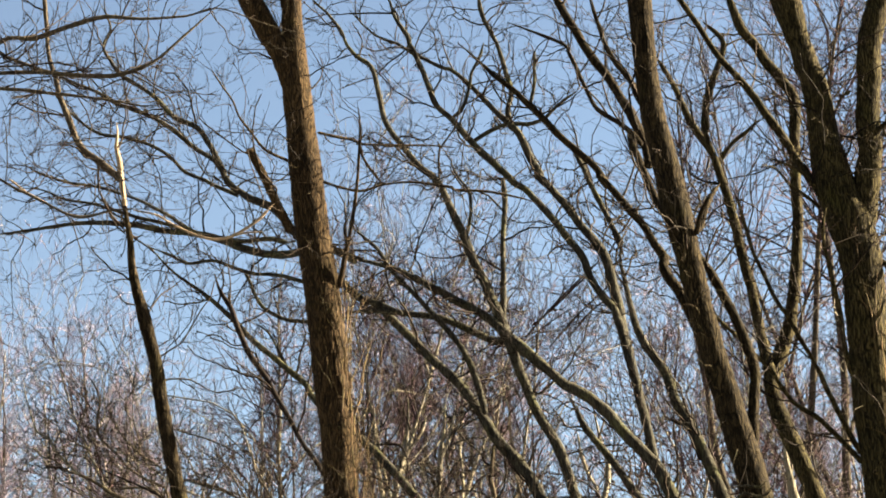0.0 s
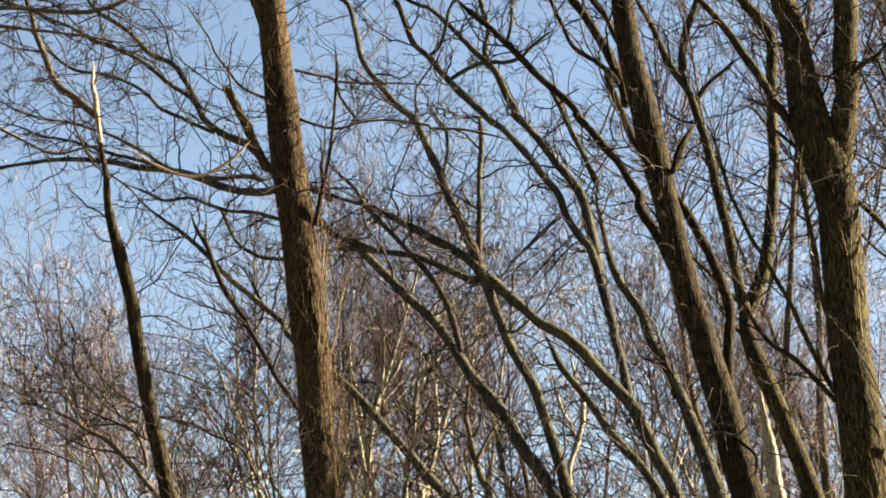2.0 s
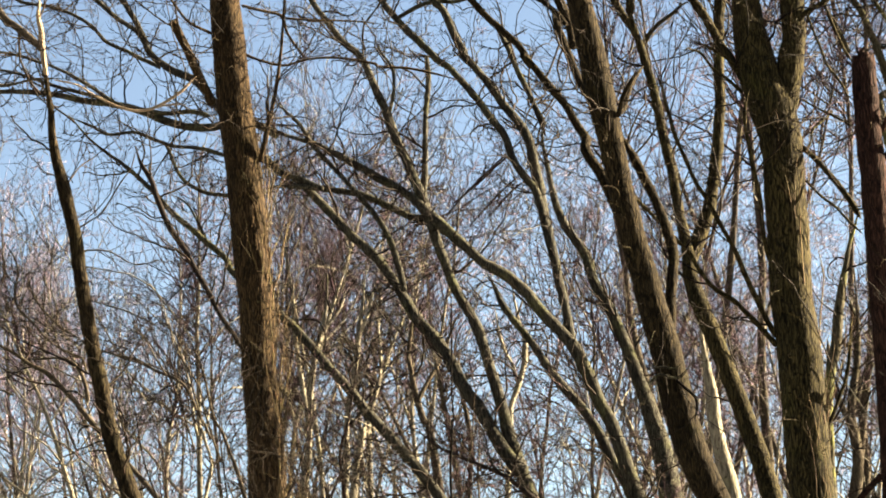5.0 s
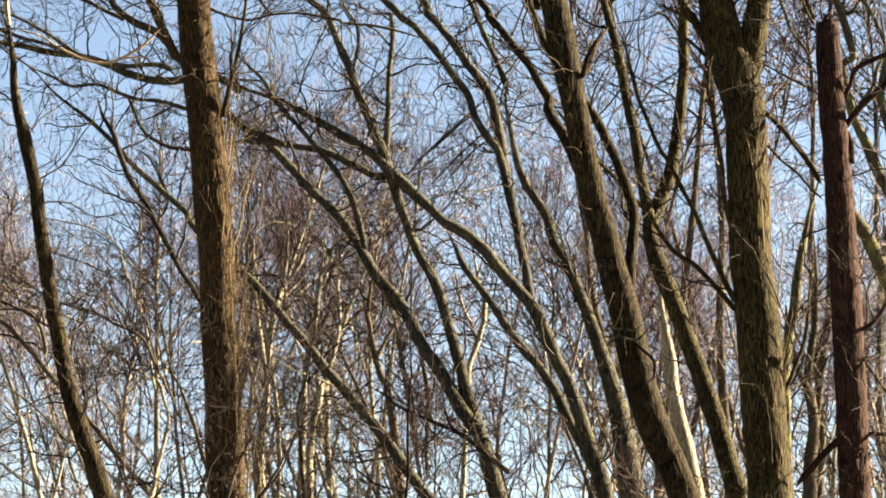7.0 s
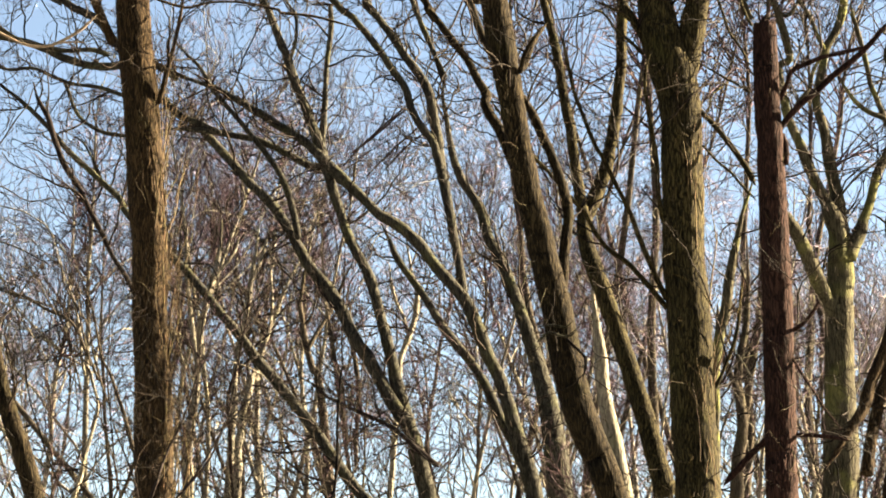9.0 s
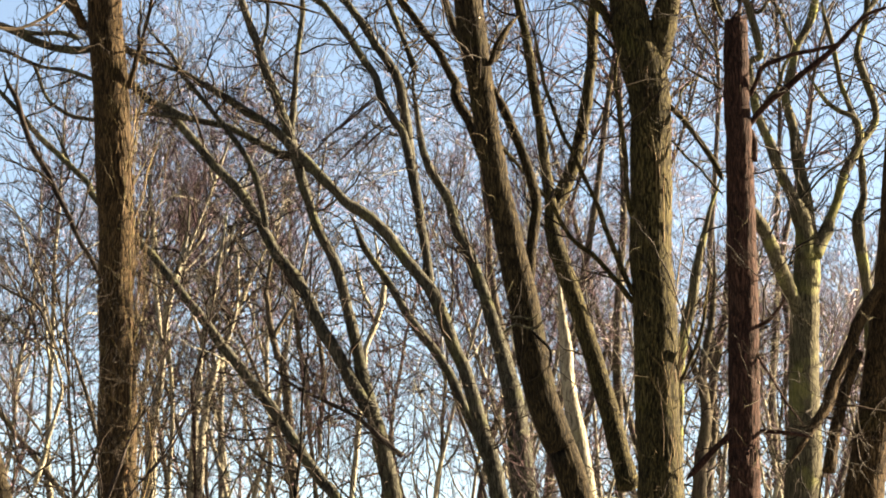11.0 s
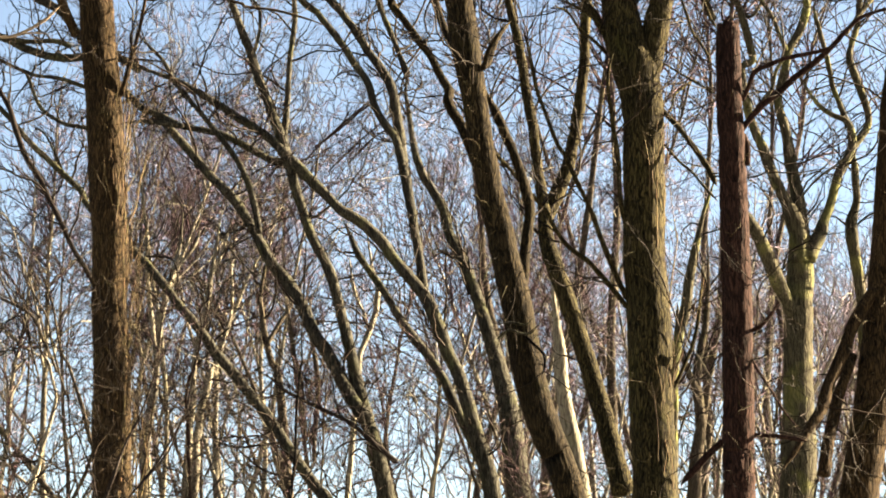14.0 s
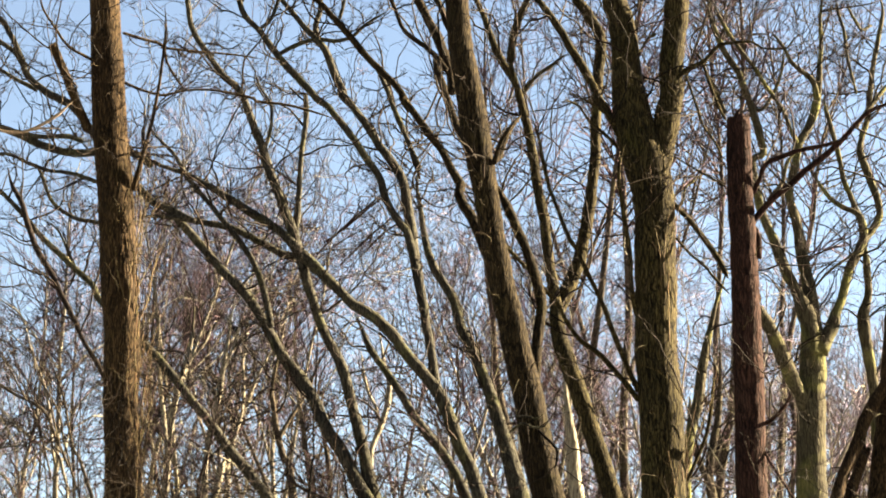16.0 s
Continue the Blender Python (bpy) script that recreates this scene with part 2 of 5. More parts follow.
def limb(owner, nodes, cut=False, material=None):
    fat = max(n[3] for n in nodes) > 0.12
    woody("limb", owner, nodes, 28 if fat else 12, 0.05, 0.10 if fat else 0.05, cut, material, "pale splintered wood or twig coloured as if sunlit" if material is wood else "")


def twigs(owner, density):
    """Side shoots of all limbs of a tree in one mesh, the crown, and the pale curled shoots on its bark in another."""
    global rng
    rng = np.random.default_rng(500 + len(PATHS[owner][1]) * 7)
    b, curls = Batch(), Batch()
    for name, s in PATHS[owner][1]:
        P, R = s[:, :3], s[:, 3]
        high = P[:, 2] > 3.5
        if high.sum() < 4:
            continue
        P, R = P[high], R[high]
        length = np.linalg.norm(np.diff(P, axis=0), axis=1).sum()
        fat = R.mean() > 0.13
        shoots = int(length * density * (9.0 if fat else 2.4)) + 2
        f = rng.uniform(0.05, 0.999, shoots) * (len(P) - 1.001)
        i = f.astype(int)
        along = unit(P[i + 1] - P[i])
        side = unit(rng.normal(0, 1, (shoots, 3)) + np.array([0, 0, 0.25]))
        side = unit(side - along * (side * along).sum(1, keepdims=True))
        if fat:
            A, r = grow(P[i] + side * R[i][:, None] * 0.9, side + along * rng.uniform(-0.8, 0.8, (shoots, 1)),
                        rng.uniform(0.15, 0.95, shoots) ** 1.3, rng.uniform(0.003, 0.006, shoots), 9, 0.42, 0.02)
            curls.add(A, r, 4)
            B, r2 = sprout(A, r, 2, 0.2, 0.6, 0.7, 6, 0.4, 0.02, 0.9)
            curls.add(B, r2, 3)
            top = (P[i, 2] > 9.0) & (rng.uniform(0, 1, shoots) < 0.3)
            if top.sum() < 2:
                continue
            i, along, side = i[top], along[top], side[top]
            shoots = len(i)
        spurs = 0 if fat else int(length * 1.6) + 1
        k = rng.integers(1, len(P) - 1, spurs)
        out = unit(rng.normal(0, 1, (spurs, 3)) + np.array([0, 0, 0.3]))
        if spurs:
            A, r = grow(P[k], out + unit(P[k] - P[k - 1]) * 0.8, R[k] + rng.uniform(0.03, 0.25, spurs), np.clip(R[k] * rng.uniform(0.15, 0.35, spurs), 0.005, 0.014), 6, 0.25, 0.03, 0.35)
            b.add(A, r, 5)
        fine = 0.00013 * P[:, 1].mean()
        thick = np.maximum(np.minimum(R[i] * 0.45, rng.uniform(1.8, 4.0, shoots) * fine), 1.4 * fine)
        A, r = grow(P[i], along * rng.uniform(0.2, 1.2, (shoots, 1)) + side, rng.uniform(0.35, 2.0, shoots), thick, 10, 0.27, 0.04, 0.45)
        b.add(A, r, 4)
        B, r2 = sprout(A, r, 5, 0.12, 0.45, 0.6, 6, 0.3, 0.04, 0.9, 1.15 * fine)
        b.add(B, r2, 3)
        C, r3 = sprout(B, r2, 3, 0.15, 0.5, 0.75, 4, 0.3, 0.04, 0.9, fine)
        b.add(C, r3, 3)
    if b.n:
        part("crown", b.mesh("crown", twigs_backlit), owner, "fine bare twigs, coloured near-black as if backlit", "stuff")
    if curls.n:
        part("shoot_growth", curls.mesh("shoot_growth", twigs_shoot), owner, "thin pale curling shoots on the bark", "stuff")


def far_tree(seed, x, y, height, stems, lean, label, pale, fullness=1.0, shoots=None, low=0.34):
    """A bare tree of the wood behind: stems, boughs and a haze of fine twigs."""
    global rng
    rng = np.random.default_rng(900 + seed)
    ob = tagged(new("bare_tree"), label, "tree", "trees of the wood behind")
    start = np.array([[x, y, -0.1]]) + rng.normal(0, 0.12, (stems, 3)) * (1, 1, 0)
    fan = np.linspace(-0.22, 0.22, stems) + rng.normal(0, 0.06, stems) + lean
    way = np.stack([fan, rng.normal(0, 0.15, stems), np.ones(stems)], axis=1)
    ln = rng.uniform(0.80, 0.95, stems) * height
    P, R = grow(start, way, ln, rng.uniform(0.0035, 0.0065, stems) * height, 22, 0.07, 0.05, 0.14)
    for i in range(stems):
        bt = Batch()
        bt.add(P[i:i + 1], R[i:i + 1], 9)
        part("stem", bt.mesh("stem", pale), ob)
    boughs = Batch()
    B, r = sprout(P, R, 9, low, 0.34, 0.5, 12, 0.2, 0.035, 0.95)
    if y < 70:
        for i in range(len(B)):
            one = Batch()
            one.add(B[i:i + 1], r[i:i + 1], 5)
            part("bough", one.mesh("bough", pale), ob)
    else:
        boughs.add(B, r, 5)
    C, r2 = sprout(B, r, int(6 * fullness), 0.15, 0.46, 0.5, 6, 0.2, 0.05, 0.85, 0.011)
    boughs.add(C, r2, 3)
    part("branchwork", boughs.mesh("branchwork", pale), ob, kind="stuff")
    fine = Batch()
    tips = [sprout(P[:, -7:], R[:, -7:], 30, 0.0, 0.4, 0.5, 4, 0.2, 0.05, 0.8, 0.009)]
    tips.append(sprout(C, r2, int(4 * fullness), 0.12, 0.6, 0.6, 4, 0.22, 0.06, 0.8, 0.00017 * y))
    for D, r3 in tips:
        fine.add(D, r3, 3)
        E, r4 = sprout(D, r3, 4, 0.1, 0.62, 0.7, 3, 0.25, 0.06, 0.75, 0.00012 * y)
        fine.add(E, r4, 3)
    part("crown", fine.mesh("crown", shoots or twigs_far), ob, "fine twigs coloured pale lilac for the sky between them" if shoots is twigs_sky_lilac else "haze of fine purplish-brown twigs", "stuff")
    return ob


# ---- the near trees: nodes are (x, y, z, radius) in metres ----

oak_left = tree("bare_tree", "tall brown oak trunk with furrowed sunlit bark and forked top", bark_brown)
trunk(oak_left, [(-1.05, 30.40, -0.15, 0.409), (-1.07, 30.40, 0.60, 0.299), (-1.13, 30.40, 2.57, 0.257), (-1.26, 30.40, 5.14, 0.233), (-1.29, 30.40, 5.87, 0.230), (-1.32, 30.40, 6.58, 0.224), (-1.37, 30.40, 7.30, 0.218), (-1.36, 30.40, 7.78, 0.223), (-1.44, 30.40, 8.50, 0.217), (-1.48, 30.40, 9.22, 0.222), (-1.54, 30.40, 9.95, 0.220), (-1.65, 30.40, 10.70, 0.214), (-1.70, 30.40, 11.45, 0.205), (-1.75, 30.40, 12.21, 0.188), (-1.79, 30.40, 12.67, 0.181), (-1.81, 30.40, 13.06, 0.160), (-1.82, 30.40, 13.45, 0.139), (-1.83, 30.40, 13.76, 0.132), (-1.85, 30.40, 14.64, 0.111)])
limb(oak_left, [(-1.82, 30.40, 12.60, 0.150), (-1.90, 30.40, 12.87, 0.151), (-2.02, 30.40, 13.15, 0.151), (-2.18, 30.40, 13.43, 0.151), (-2.37, 30.40, 13.79, 0.152), (-2.57, 30.40, 14.27, 0.132)])
limb(oak_left, [(-1.92, 30.40, 10.65, 0.060), (-2.04, 30.25, 10.91, 0.058), (-2.15, 30.10, 11.16, 0.056), (-2.28, 29.95, 11.40, 0.052), (-2.36, 29.80, 11.55, 0.050)], cut=True)
limb(oak_left, [(-1.31, 30.30, 9.86, 0.036), (-1.22, 30.22, 10.23, 0.030), (-1.14, 30.13, 10.56, 0.024), (-1.06, 30.05, 10.96, 0.020), (-1.00, 29.97, 11.42, 0.018), (-0.97, 29.88, 11.85, 0.014), (-0.99, 29.80, 12.11, 0.008)])
limb(oak_left, [(-1.51, 30.40, 11.29, 0.020), (-1.27, 30.46, 11.21, 0.018), (-1.00, 30.53, 11.17, 0.018), (-0.73, 30.59, 11.26, 0.016), (-0.43, 30.65, 11.30, 0.016), (-0.14, 30.72, 11.29, 0.018), (0.16, 30.78, 11.24, 0.018), (0.18, 30.85, 11.23, 0.018), (0.55, 30.91, 11.22, 0.018), (0.85, 30.97, 11.17, 0.016), (1.15, 31.04, 11.10, 0.012), (1.32, 31.10, 11.04, 0.008)])
limb(oak_left, [(-1.51, 30.40, 11.93, 0.020), (-1.25, 30.50, 11.89, 0.020), (-1.03, 30.60, 11.85, 0.020), (-0.97, 30.70, 11.67, 0.018), (-0.85, 30.80, 11.49, 0.018), (-0.73, 30.90, 11.37, 0.016)])
limb(oak_left, [(-1.03, 30.50, 11.79, 0.016), (-0.62, 30.63, 11.80, 0.014), (-0.12, 30.77, 11.82, 0.012), (0.23, 30.90, 11.82, 0.008)])
limb(oak_left, [(-1.89, 30.20, 11.50, 0.020), (-2.17, 30.03, 11.61, 0.018), (-2.34, 29.87, 11.80, 0.016), (-2.47, 29.70, 11.95, 0.014), (-2.53, 29.53, 12.10, 0.012), (-2.66, 29.37, 12.27, 0.010), (-2.76, 29.20, 12.42, 0.008)])

broken_tree = tree("dead_tree", "slim brown trunk snapped off to a pale splintered tip", bark_umber)
trunk(broken_tree, [(-1.44, 27.00, -0.15, 0.191), (-1.52, 27.00, 0.60, 0.139), (-1.82, 27.00, 2.36, 0.120), (-2.42, 27.00, 4.72, 0.109), (-2.64, 27.00, 5.31, 0.097), (-2.80, 27.00, 5.85, 0.092), (-3.01, 27.00, 6.82, 0.080), (-3.07, 27.00, 7.16, 0.081), (-3.13, 27.00, 7.47, 0.077), (-3.18, 27.00, 7.82, 0.077), (-3.22, 27.00, 8.13, 0.073), (-3.27, 27.00, 8.35, 0.073), (-3.34, 27.00, 8.67, 0.073), (-3.40, 27.00, 8.94, 0.069), (-3.44, 27.00, 9.11, 0.067), (-3.48, 27.00, 9.34, 0.063), (-3.50, 27.00, 9.61, 0.063), (-3.53, 27.00, 9.79, 0.059), (-3.55, 27.00, 9.98, 0.055), (-3.57, 27.00, 10.16, 0.044)])
limb(broken_tree, [(-3.55, 27.00, 10.02, 0.025), (-3.59, 27.00, 10.29, 0.032), (-3.61, 27.00, 10.53, 0.032), (-3.65, 27.00, 10.72, 0.023), (-3.63, 27.00, 10.86, 0.014), (-3.64, 27.00, 11.00, 0.005)], cut=True, material=wood)
limb(broken_tree, [(-3.60, 27.00, 10.32, 0.039), (-3.73, 27.07, 10.46, 0.043), (-3.90, 27.15, 10.63, 0.043), (-4.06, 27.22, 10.78, 0.040), (-4.16, 27.29, 10.97, 0.036), (-4.25, 27.36, 11.23, 0.037), (-4.35, 27.44, 11.50, 0.033), (-4.40, 27.51, 11.72, 0.030), (-4.47, 27.58, 11.94, 0.028), (-4.52, 27.65, 12.16, 0.024), (-4.57, 27.73, 12.69, 0.027), (-4.63, 27.80, 13.15, 0.025)], material=bark_grey)

coppice_tree = tree("bare_tree", "many-stemmed grey-green tree with long mossy leaning limbs", bark_limb)
stem(coppice_tree, [(5.52, 39.00, -0.15, 0.239), (5.47, 39.00, 0.60, 0.175), (5.01, 39.00, 3.14, 0.150), (4.22, 39.00, 6.27, 0.137), (4.08, 39.06, 6.80, 0.120), (3.92, 39.12, 7.36, 0.113), (3.77, 39.19, 7.86, 0.106), (3.58, 39.25, 8.30, 0.104), (3.42, 39.31, 8.74, 0.107), (3.25, 39.38, 9.13, 0.104), (3.01, 39.44, 9.45, 0.092), (2.76, 39.50, 9.77, 0.092), (2.51, 39.56, 10.10, 0.092), (2.19, 39.62, 10.42, 0.090), (1.88, 39.69, 10.61, 0.083), (1.62, 39.75, 10.88, 0.083), (1.37, 39.81, 11.14, 0.088), (1.11, 39.88, 11.40, 0.094), (0.93, 39.94, 11.60, 0.089), (0.79, 40.00, 11.76, 0.076), (0.53, 40.06, 11.99, 0.073), (0.21, 40.12, 12.19, 0.073), (-0.12, 40.19, 12.43, 0.071), (-0.44, 40.25, 12.63, 0.066), (-0.84, 40.31, 12.87, 0.063), (-1.23, 40.38, 13.01, 0.061), (-1.55, 40.44, 13.15, 0.058), (-1.82, 40.50, 13.35, 0.053)])
limb(coppice_tree, [(-1.48, 41.00, 13.21, 0.065), (-1.87, 41.07, 13.45, 0.070), (-2.20, 41.14, 13.48, 0.076), (-2.61, 41.21, 13.45, 0.073), (-3.01, 41.29, 13.48, 0.071), (-3.41, 41.36, 13.62, 0.068), (-3.82, 41.43, 13.82, 0.066), (-4.29, 41.50, 13.97, 0.060), (-4.76, 41.57, 14.06, 0.055), (-5.31, 41.64, 14.20, 0.050), (-5.86, 41.71, 14.30, 0.044), (-6.34, 41.79, 14.33, 0.039), (-6.75, 41.86, 14.31, 0.033), (-7.37, 41.93, 14.27, 0.030), (-7.99, 42.00, 14.24, 0.022)])
limb(coppice_tree, [(-2.67, 41.20, 13.65, 0.043), (-3.00, 41.25, 13.75, 0.041), (-3.34, 41.30, 13.74, 0.041), (-3.67, 41.35, 13.80, 0.041), (-4.08, 41.40, 13.92, 0.038), (-4.48, 41.45, 14.07, 0.038), (-4.89, 41.50, 14.21, 0.033), (-5.30, 41.55, 14.34, 0.033), (-5.71, 41.60, 14.51, 0.028), (-6.12, 41.65, 14.65, 0.025), (-6.53, 41.70, 14.75, 0.022), (-6.94, 41.75, 14.96, 0.019), (-7.36, 41.80, 15.03, 0.017)])
limb(coppice_tree, [(-2.02, 41.30, 13.31, 0.071), (-2.32, 41.44, 13.64, 0.077), (-2.62, 41.59, 14.04, 0.077), (-2.89, 41.73, 14.41, 0.072), (-3.31, 41.88, 14.68, 0.067), (-3.69, 42.02, 15.02, 0.059), (-3.85, 42.16, 15.39, 0.053), (-4.07, 42.31, 15.88, 0.051), (-4.29, 42.45, 16.22, 0.048), (-4.71, 42.59, 16.50, 0.046), (-5.01, 42.74, 16.89, 0.043), (-5.28, 42.88, 17.15, 0.040), (-5.69, 43.02, 17.48, 0.040), (-5.93, 43.17, 17.85, 0.035), (-6.07, 43.31, 18.18, 0.029), (-5.96, 43.46, 18.59, 0.034), (-6.14, 43.60, 19.10, 0.026)])
limb(coppice_tree, [(-3.92, 43.30, 15.66, 0.055), (-4.12, 43.36, 15.93, 0.046), (-4.47, 43.41, 16.20, 0.043), (-4.83, 43.47, 16.56, 0.044), (-5.26, 43.52, 16.86, 0.041), (-5.83, 43.58, 17.13, 0.038), (-6.27, 43.63, 17.42, 0.032), (-6.63, 43.69, 17.61, 0.026), (-7.07, 43.74, 17.84, 0.024), (-7.73, 43.80, 18.04, 0.018)])
limb(coppice_tree, [(-3.66, 43.30, 15.19, 0.043), (-3.98, 43.33, 15.36, 0.037), (-4.26, 43.37, 15.53, 0.035), (-4.61, 43.40, 15.71, 0.035), (-4.90, 43.43, 16.03, 0.032), (-5.25, 43.47, 16.28, 0.032), (-5.68, 43.50, 16.45, 0.032), (-6.18, 43.53, 16.56, 0.029), (-6.61, 43.57, 16.89, 0.026), (-6.98, 43.60, 17.32, 0.020)])
limb(coppice_tree, [(-4.12, 41.20, 13.85, 0.038), (-4.32, 41.16, 13.95, 0.035), (-4.64, 41.11, 14.18, 0.033), (-4.97, 41.07, 14.38, 0.030), (-5.29, 41.02, 14.53, 0.027), (-5.55, 40.98, 14.62, 0.027), (-5.88, 40.93, 14.72, 0.024), (-6.34, 40.89, 14.80, 0.024), (-6.79, 40.84, 14.95, 0.022), (-7.12, 40.80, 15.15, 0.019)])
limb(coppice_tree, [(-2.38, 41.20, 12.94, 0.041), (-2.75, 41.26, 13.08, 0.035), (-3.22, 41.31, 13.15, 0.033), (-3.55, 41.37, 13.28, 0.033), (-3.95, 41.43, 13.45, 0.030), (-4.36, 41.49, 13.44, 0.027), (-4.70, 41.54, 13.62, 0.025), (-5.04, 41.60, 13.79, 0.022)])
limb(coppice_tree, [(-2.04, 41.20, 12.20, 0.038), (-2.40, 41.26, 12.26, 0.038), (-2.70, 41.31, 12.32, 0.035), (-3.03, 41.37, 12.51, 0.033), (-3.22, 41.43, 12.77, 0.033), (-3.36, 41.49, 13.14, 0.030), (-3.47, 41.54, 13.30, 0.025), (-3.70, 41.60, 13.39, 0.019)])
limb(coppice_tree, [(-2.70, 41.00, 11.40, 0.037), (-2.85, 40.87, 11.74, 0.021), (-2.99, 40.73, 11.98, 0.019), (-3.17, 40.60, 12.09, 0.013)])
limb(coppice_tree, [(1.29, 40.30, 11.29, 0.063), (1.09, 40.33, 11.45, 0.068), (0.94, 40.35, 11.57, 0.071), (0.80, 40.38, 11.57, 0.066), (0.48, 40.41, 11.72, 0.063), (0.15, 40.44, 11.90, 0.063), (-0.17, 40.46, 12.03, 0.058), (-0.49, 40.49, 12.09, 0.055), (-0.81, 40.52, 12.15, 0.050), (-1.07, 40.55, 12.19, 0.045), (-1.39, 40.57, 12.21, 0.037), (-1.71, 40.60, 12.20, 0.029)])
limb(coppice_tree, [(-0.73, 40.40, 12.11, 0.042), (-0.95, 40.56, 12.26, 0.048), (-1.15, 40.72, 12.40, 0.048), (-1.41, 40.88, 12.50, 0.045), (-1.62, 41.04, 12.74, 0.043), (-1.81, 41.20, 12.99, 0.040)])
stem(coppice_tree, [(3.84, 39.40, -0.15, 0.250), (3.79, 39.40, 0.60, 0.183), (3.35, 39.40, 3.14, 0.157), (2.58, 39.40, 6.28, 0.143), (2.44, 39.45, 6.87, 0.121), (2.31, 39.50, 7.31, 0.116), (2.18, 39.55, 7.75, 0.111), (2.08, 39.60, 8.19, 0.097), (1.98, 39.65, 8.64, 0.092), (1.85, 39.70, 9.15, 0.087), (1.71, 39.75, 9.60, 0.087), (1.52, 39.80, 9.99, 0.082), (1.36, 39.85, 10.32, 0.080), (1.26, 39.90, 10.64, 0.078), (1.13, 39.95, 11.04, 0.083), (1.00, 40.00, 11.53, 0.089), (0.86, 40.05, 11.96, 0.084), (0.74, 40.10, 12.31, 0.079), (0.61, 40.15, 12.65, 0.074), (0.48, 40.20, 12.99, 0.074), (0.37, 40.25, 13.33, 0.069), (0.23, 40.30, 13.68, 0.064), (0.09, 40.35, 14.09, 0.058), (-0.06, 40.40, 14.41, 0.059), (-0.30, 40.45, 14.64, 0.054), (-0.55, 40.50, 14.98, 0.051), (-0.81, 40.55, 15.39, 0.049), (-0.92, 40.60, 15.69, 0.049), (-0.99, 40.65, 16.13, 0.046), (-1.10, 40.70, 16.58, 0.049), (-1.36, 40.75, 16.82, 0.044), (-1.52, 40.80, 17.06, 0.039), (-1.63, 40.85, 17.38, 0.048), (-1.87, 40.90, 17.73, 0.044), (-2.08, 40.95, 17.97, 0.040), (-2.30, 41.00, 18.42, 0.032)])
limb(coppice_tree, [(0.94, 40.30, 11.87, 0.063), (0.98, 40.32, 12.51, 0.053), (1.00, 40.33, 12.91, 0.045), (1.02, 40.35, 13.32, 0.045), (1.06, 40.37, 13.66, 0.045), (1.08, 40.38, 14.01, 0.045), (1.06, 40.40, 14.34, 0.040)], cut=True)
limb(coppice_tree, [(0.44, 40.40, 13.04, 0.042), (0.37, 40.37, 13.27, 0.037), (0.44, 40.33, 13.50, 0.034), (0.50, 40.30, 13.82, 0.029), (0.47, 40.27, 14.15, 0.024), (0.30, 40.23, 14.40, 0.021), (0.20, 40.20, 14.66, 0.016)])
stem(coppice_tree, [(2.33, 39.30, 7.16, 0.116), (2.11, 39.41, 7.46, 0.111), (1.93, 39.51, 7.80, 0.106), (1.74, 39.62, 8.19, 0.107), (1.49, 39.72, 8.57, 0.107), (1.29, 39.83, 9.03, 0.103), (1.04, 39.94, 9.46, 0.095), (0.78, 40.04, 9.77, 0.093), (0.58, 40.15, 10.16, 0.083), (0.40, 40.26, 10.51, 0.081), (0.09, 40.36, 10.95, 0.078), (-0.26, 40.47, 11.31, 0.074), (-0.59, 40.58, 11.71, 0.069), (-0.88, 40.68, 12.06, 0.069), (-1.15, 40.79, 12.35, 0.064), (-1.45, 40.89, 12.57, 0.061), (-1.67, 41.00, 12.85, 0.048)])
limb(coppice_tree, [(0.58, 40.00, 10.28, 0.052), (0.46, 40.04, 10.81, 0.055), (0.28, 40.08, 11.30, 0.052), (0.08, 40.12, 11.63, 0.047), (-0.17, 40.16, 11.96, 0.047), (-0.43, 40.20, 12.29, 0.042), (-0.70, 40.24, 12.61, 0.039), (-0.90, 40.28, 12.86, 0.037), (-1.10, 40.32, 13.22, 0.034), (-1.38, 40.36, 13.51, 0.026), (-1.57, 40.40, 13.70, 0.019)])
stem(coppice_tree, [(4.73, 38.00, -0.15, 0.160), (4.55, 38.00, 0.60, 0.117), (3.60, 38.00, 2.74, 0.101), (1.84, 38.00, 5.49, 0.091), (1.54, 38.08, 5.87, 0.089), (1.30, 38.15, 6.20, 0.085), (1.12, 38.23, 6.50, 0.087), (0.93, 38.30, 6.77, 0.088), (0.69, 38.38, 7.11, 0.083), (0.44, 38.45, 7.41, 0.083), (0.20, 38.52, 7.72, 0.084), (-0.11, 38.60, 8.09, 0.079), (-0.43, 38.67, 8.52, 0.074), (-0.68, 38.75, 8.83, 0.070), (-0.93, 38.82, 9.15, 0.070), (-1.19, 38.90, 9.47, 0.067), (-1.41, 38.98, 9.69, 0.063), (-2.12, 39.05, 10.38, 0.051), (-2.27, 39.12, 10.67, 0.051), (-2.52, 39.20, 10.90, 0.048), (-2.83, 39.27, 11.21, 0.046), (-3.14, 39.35, 11.51, 0.046), (-3.40, 39.42, 11.82, 0.046), (-3.65, 39.50, 12.09, 0.047), (-3.91, 39.57, 12.35, 0.047), (-4.42, 39.65, 12.77, 0.042), (-4.68, 39.72, 13.07, 0.039), (-4.85, 39.80, 13.29, 0.034)])
